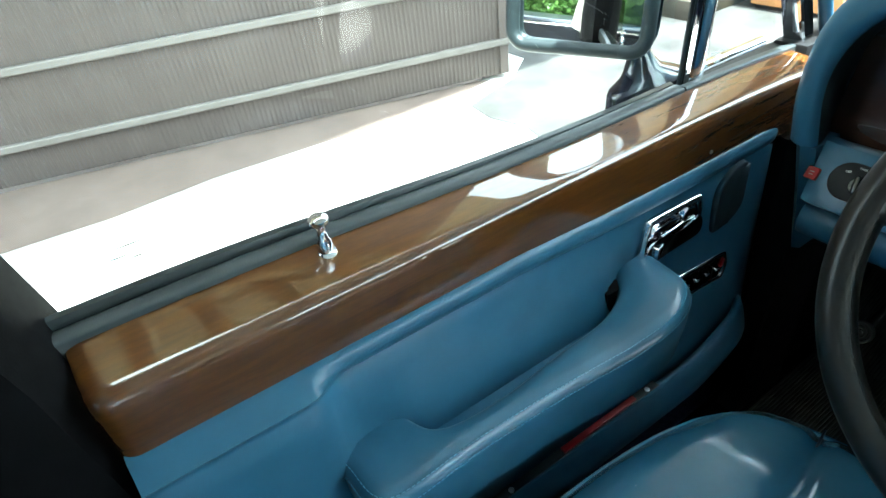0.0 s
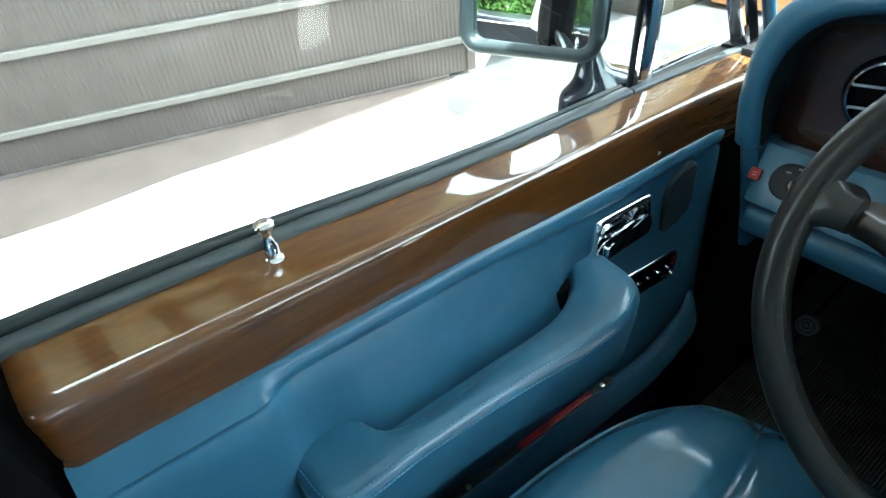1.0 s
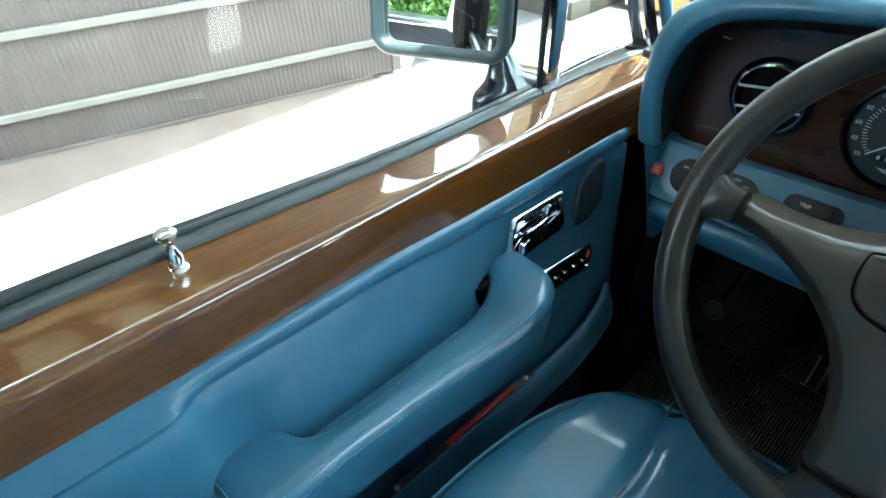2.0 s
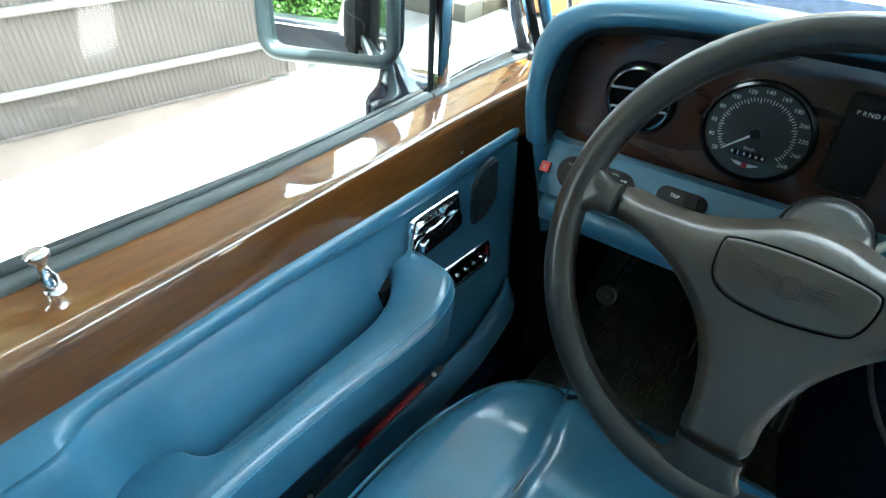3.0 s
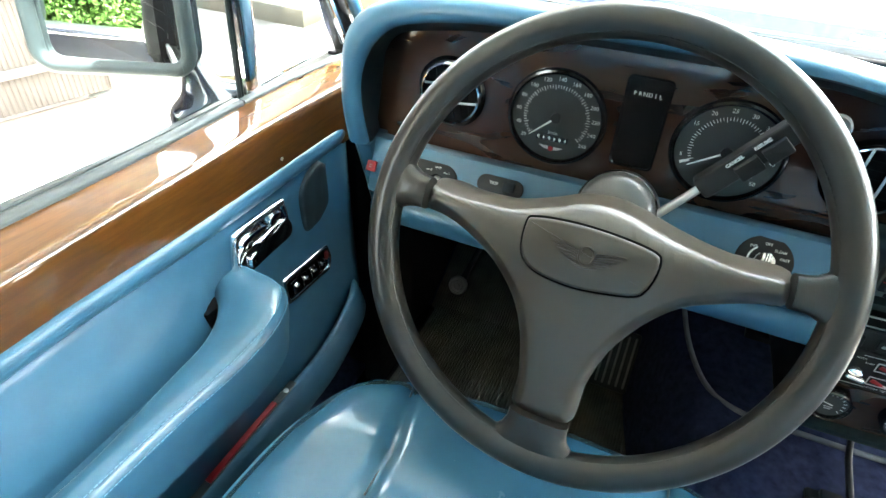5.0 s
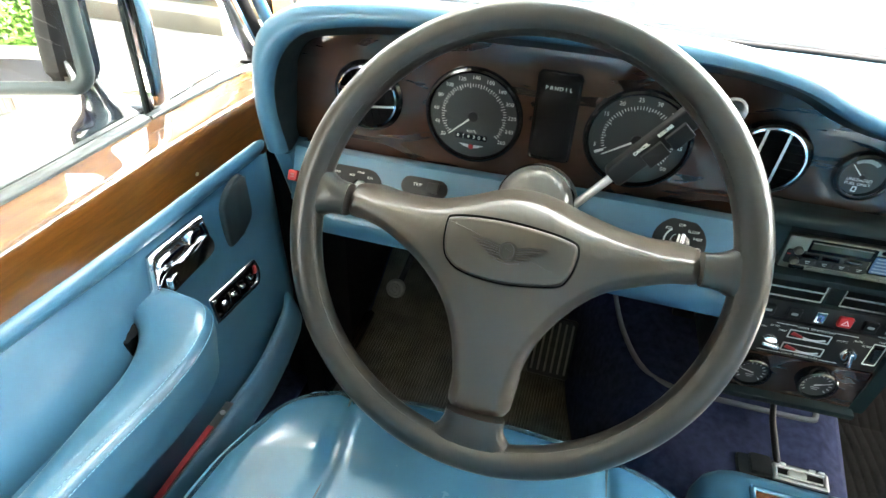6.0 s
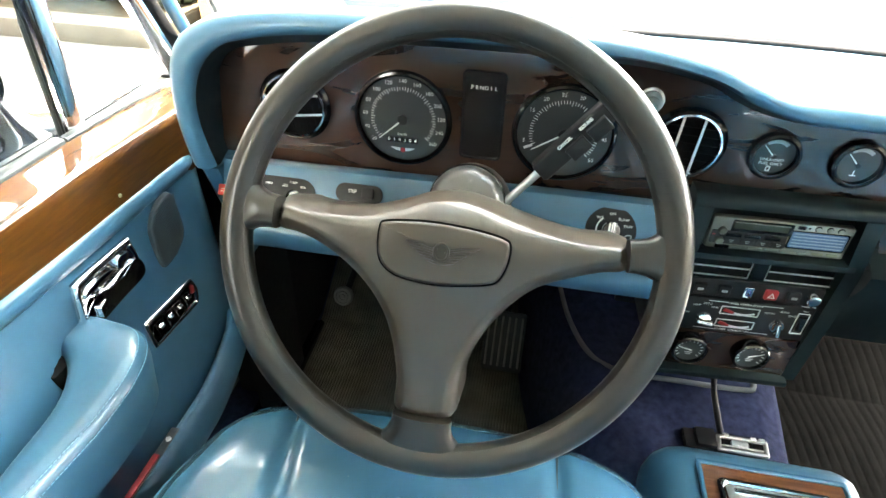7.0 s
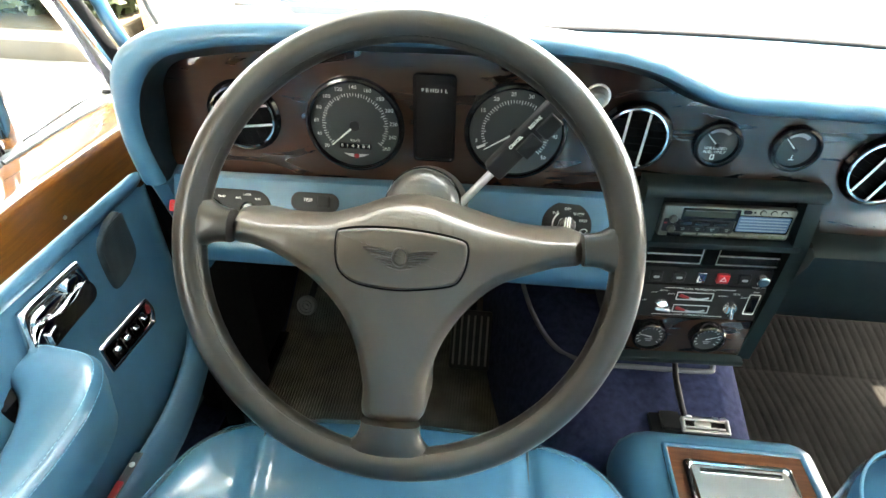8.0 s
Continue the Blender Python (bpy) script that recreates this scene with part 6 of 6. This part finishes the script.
# ---- seats ----
def seat(x):
    s = thing("front_chair", (x, -0.25, FLOOR_Z), "blue leather armchair-like front seat", "car seat", "front seats")

    def dome(p):
        q = p.copy()
        u = (p.x - x) / 0.262
        v = (p.y + 0.27) / 0.275
        if v > 0.1:
            q.x = x + (p.x - x) * (1 - 0.08 * step(0.1, 1.1, v))
            q.y -= 0.062 * abs(u) ** 3.2 * step(0.1, 1, v)
        if p.z > 0.6:
            w = q.x - x
            left, right = -0.131 - 0.2 * max(-0.02, min(0.08, q.y + 0.09)), 0.126
            q.z += 0.010 * (1 - u * u) + 0.008 * math.exp(-((abs(u) - 0.74) / 0.22) ** 2) - 0.004 - 0.018 * step(0.6, 1.1, v) + 0.014 * min(0.0, v - 0.6)
            for e in (left, right):
                q.z -= 0.009 * math.exp(-((w - e) / 0.0085) ** 2)
            if left < w < right and p.y < -0.13:            # pleats across the seat
                k = (1 - step(-0.17, -0.13, p.y)) * min(1.0, (w - left) / 0.012, (right - w) / 0.012)
                q.z += k * (0.007 * abs(math.sin((p.y + 0.13) * math.pi / 0.052)) ** 0.6 - 0.004)
        return q

    part("cushion", softbox(x - 0.262, x + 0.262, -0.56, 0.020, 0.44, 0.747, 0.058, 110, dome), BLUE_SEAT, s, "soft blue leather cushion", 80)
    part("base", box(x - 0.22, x + 0.22, -0.5, -0.06, FLOOR_Z, 0.5, 0.01), BLACK_PLASTIC, s)
    rim_ = [(-0.2517, y) for y in (-0.5, -0.4, -0.3, -0.22, -0.15, -0.09)] + [(-0.204 - 0.0477 * math.cos(a), -0.038 + 0.0477 * math.sin(a)) for a in np.linspace(0, math.pi / 2, 9)] + [(-0.17, 0.0097), (-0.14, 0.0097)]
    for sx in (-0.131, 0.126):
        line_ = [(sx - (0.2 * max(-0.02, min(0.08, yy + 0.09)) if sx < 0 else 0.0), yy) for yy in np.linspace(-0.16, -0.012, 10)]
        part("seam", tube([(x + a, b, 0.7420 - 0.012 * step(-0.10, 0.0, b)) for a, b in line_], 0.0012, 6), SEAM, s, "dark sewn seam")
    part("piping", tube(spline([dome(Vector((x + a, b, 0.722))) for a, b in rim_], 3), 0.0022, 6), PIPING, s, "pale blue leather piping")

    def ruched(p):
        q = p.copy()
        u = (p.x - x)
        if p.y > -0.57 and abs(u) < 0.2:
            q.y += 0.012 * abs(math.sin((p.z - 0.7) * 44)) - 0.004
        q.y -= (p.z - 0.62) * 0.17
        return q

    part("backrest", softbox(x - 0.28, x + 0.28, -0.66, -0.49, 0.58, 1.24, 0.06, 44, ruched), BLUE_SEAT, s, "pleated blue leather backrest", 80)
    return s


seat(0.0)
seat(2 * XC).location.y += 0.045

# passenger door
pd = thing("door_2", (XR + 0.46, 0.30, 0.4), "blue leather passenger door with walnut capping, closed", "car door", kind="structure")
PO = Matrix.Translation((XR + 0.46, 0.32, 0))
part("panel", box(-0.09, -0.02, -0.88, -0.02, 0.40, 0.872, 0.01, 2, PO), BLUE, pd, "blue leather door panel")
part("wood_capping", box(-0.08, -0.04, -0.86, -0.03, 0.876, 0.97, 0.006, 2, PO), WOOD, pd, "walnut capping")
part("skin", box(-0.018, 0.04, -0.90, 0.0, 0.34, 0.965, 0.02, 2, PO), PAINT, pd)
pg = part("window_pane", grid([[PO @ Vector((-0.016 - 0.2 * t ** 1.6, y, 0.97 + 0.41 * t)) for y in (-0.88, -0.05 - 0.18 * t)] for t in np.linspace(0, 1, 8)]), GLASS, pd, "clear side glass")
pg.visible_shadow = False


# ---- greenery behind and beside ----
def leafmat(name, a, b):
    m = surface(name, a, b, 1.5, 0.5, 0, 0, 0.4, 0, 0, 0.1)
    m.node_tree.nodes["Principled BSDF"].inputs["Subsurface Weight"].default_value = 0.0
    return m


OLIVE = leafmat("olive_leaves", (0.030, 0.040, 0.016), (0.048, 0.060, 0.026))
LEAF = leafmat("leaves", (0.065, 0.14, 0.022), (0.12, 0.22, 0.04))
BARK = surface("bark", (0.09, 0.07, 0.05), (0.14, 0.11, 0.08), 20, 0.9)


def leaves(n, place, size, seed):
    rnd = random.Random(seed)
    v, f = [], []
    for _ in range(n):
        c = place(rnd)
        d = Vector((rnd.gauss(0, 1), rnd.gauss(0, 1), rnd.gauss(0, 0.6))).normalized()
        e = d.orthogonal().normalized()
        e.rotate(Matrix.Rotation(rnd.uniform(0, math.tau), 3, d))
        s = size * rnd.uniform(0.6, 1.3)
        k = len(v)
        v += [c - d * s, c + e * s * 0.45, c + d * s, c - e * s * 0.45]
        f.append((k, k + 1, k + 2, k + 3))
    me = bpy.data.meshes.new("leaves")
    me.from_pydata(v, [], f)
    return me


def shrub(x, y, w, h, seed, label="dense bright green leafy shrub behind the car", leaf=None):
    s = thing("shrub", (x, y, 0), label, "shrub", "shrubs")
    rnd = random.Random(seed)
    for k in range(4):
        a = rnd.uniform(0, math.tau)
        part("stem", tube([(x + 0.1 * math.cos(a), y + 0.1 * math.sin(a), 0), (x + 0.3 * w * math.cos(a), y + 0.3 * w * math.sin(a), h * 0.7)], [0.03, 0.012], 6), BARK, s)

    def place(r):
        while True:
            p = Vector((r.uniform(-1, 1), r.uniform(-1, 1), r.uniform(-1, 1)))
            if 0.5 < p.length < 1 + 0.15 * math.sin(5 * p.x + 3 * p.z + seed):
                return Vector((x + p.x * w, y + p.y * w, h * 0.55 + p.z * h * 0.5))
    me = leaves(5200, place, 0.07, seed)
    bm = bmesh.new()
    bm.from_mesh(me)
    bpy.data.meshes.remove(me)
    part("foliage", bm, leaf or LEAF, s)


for k, (x, y, w, h) in enumerate(((-4.2, -6.3, 1.1, 2.6), (2.6, -7.6, 1.3, 2.8), (-1.7, -7.4, 1.0, 2.2), (-3.0, -7.6, 1.1, 2.6), (-0.3, -8.0, 1.1, 2.4), (-1.0, -9.3, 1.4, 3.6), (-1.35, -7.6, 0.9, 2.3), (-0.4, -7.7, 0.9, 2.3), (-2.4, -7.6, 0.9, 2.4), (1.2, -8.4, 1.2, 2.5))):
    shrub(x, y, w, h, k + 3)


# added wall, sized and coloured so the capping mirrors tan, not sky
alone("added_wall_ahead", box(-7.0, -1.2, 8.6, 8.9, 0.0, 8.6), surface("tan_render", (0.20, 0.145, 0.075), (0.25, 0.185, 0.10), 2, 0.9, 0, 0, 0.2, 0.3, 50, 0.06), "plain tan wall beyond the paving, added for the capping's tan reflection", "wall", kind="structure")

# dark car parked across the drive behind
car = thing("parked_car", (-1.5, -4.1, 0), "dark polished car parked across the drive behind", "car")
CAR_PAINT = surface("dark_car_paint", (0.004, 0.005, 0.009), (0.006, 0.007, 0.012), 4, 0.3, 0, 0.35, 0.3, 0, 0, 0.05)
part("body", softbox(-3.5, 0.7, -4.85, -3.2, 0.20, 0.87, 0.06, 12), CAR_PAINT, car, "dark polished car body", 80)
part("cabin", softbox(-3.4, -1.95, -4.75, -3.3, 0.80, 1.40, 0.16, 10), CAR_PAINT, car, "", 80)
part("moulding", tube([(-3.4, -3.195, 0.815), (0.6, -3.195, 0.815)], 0.012), CHROME, car, "bright chrome waist moulding")
part("sill_moulding", tube([(-3.2, -3.195, 0.30), (0.3, -3.195, 0.30)], 0.010), CHROME, car)
for x in (-2.9, 0.0):
    for y in (-3.32, -4.73):
        wl = part("tyre", lathe([(0.17, -0.09), (0.30, -0.09), (0.32, -0.05), (0.32, 0.05), (0.30, 0.09), (0.17, 0.09)], frame_at((x, y, 0.32), (1, 0, 0), (0, 0, 1)), 28), BLACK_PLASTIC, car)
        part("rim", lathe([(0.175, -0.092), (0.175, 0.092), (0.12, 0.095), (0.0, 0.10)], frame_at((x, y, 0.32), (1, 0, 0), (0, 0, 1)), 24), SATIN, wl)


# ---- ahead of the car ----
CONCRETE = surface("tan_concrete", (0.034, 0.030, 0.021), (0.046, 0.041, 0.030), 6, 0.85, 0, 0, 0.3, 0.3, 60, 0.08)
OAK = surface("orange_oak", (0.35, 0.16, 0.05), (0.45, 0.22, 0.08), 8, 0.5, 0, 0.2, 0.4, 0.1, 60, 0.1, (1, 1, 8))
alone("kerb_block", box(-4.4, -2.43, 2.98, 3.2, 0.0, 0.125, 0.01), CONCRETE, "low tan concrete kerb along the planting bed", "kerb")
alone("planting_bed", box(-4.4, -2.43, 3.202, 5.0, 0.0, 0.10, 0.01), surface("dark_soil", (0.020, 0.017, 0.011), (0.042, 0.035, 0.022), 9, 0.95, 0, 0, 0.1, 0.8, 40, 0.05), "dark soil of the planting bed behind the kerb", "planting bed", kind="structure")
for k, x in enumerate((-2.95, -3.6, -4.25)):
    shrub(x, 3.85 + 0.1 * (k % 2), 0.55, 1.0, 70 + k, "low dense olive green shrub behind the kerb", OLIVE)
cab = thing("wooden_box", (-2.0, 3.6, 0), "orange wooden box standing on the paving", "box")
part("body", box(-2.32, -1.75, 3.45, 3.95, 0.03, 0.55, 0.01), OAK, cab)
part("plinth", box(-2.29, -1.78, 3.48, 3.92, 0.0, 0.03), BLACK_PLASTIC, cab)
part("lid", box(-2.34, -1.73, 3.43, 3.97, 0.553, 0.58, 0.006), OAK, cab)
for k in range(3):
    x = -3.4 + k * 0.55
    p = thing("garden_post", (x, 7.2, 0), "pale wooden post at the edge of the paving", "post", "garden posts")
    part("shaft", box(x - 0.04, x + 0.04, 7.16, 7.24, 0, 1.4, 0.008), OAK, p)
    part("cap", box(x - 0.05, x + 0.05, 7.15, 7.25, 1.402, 1.43, 0.008), OAK, p)

mod = thing("socket_box", (0.257, 0.41, 0.55), "small black socket box on the tunnel side", "socket")
part("case", box(0.232, 0.284, 0.40, 0.44, 0.55, 0.604, 0.004), BLACK_PLASTIC, mod)
part("socket", lathe([(0.010, 0), (0.010, 0.004), (0.007, 0.004), (0.006, 0.001), (0, 0.001)], frame_at((0.257, 0.40, 0.58), (1, 0, 0), (0, 0, 1)), 20), GLOSS_BLACK, mod)
part("pin", lathe([(0.0022, 0), (0.0022, 0.003), (0, 0.003)], frame_at((0.257, 0.398, 0.58), (1, 0, 0), (0, 0, 1)), 10), SATIN, mod)
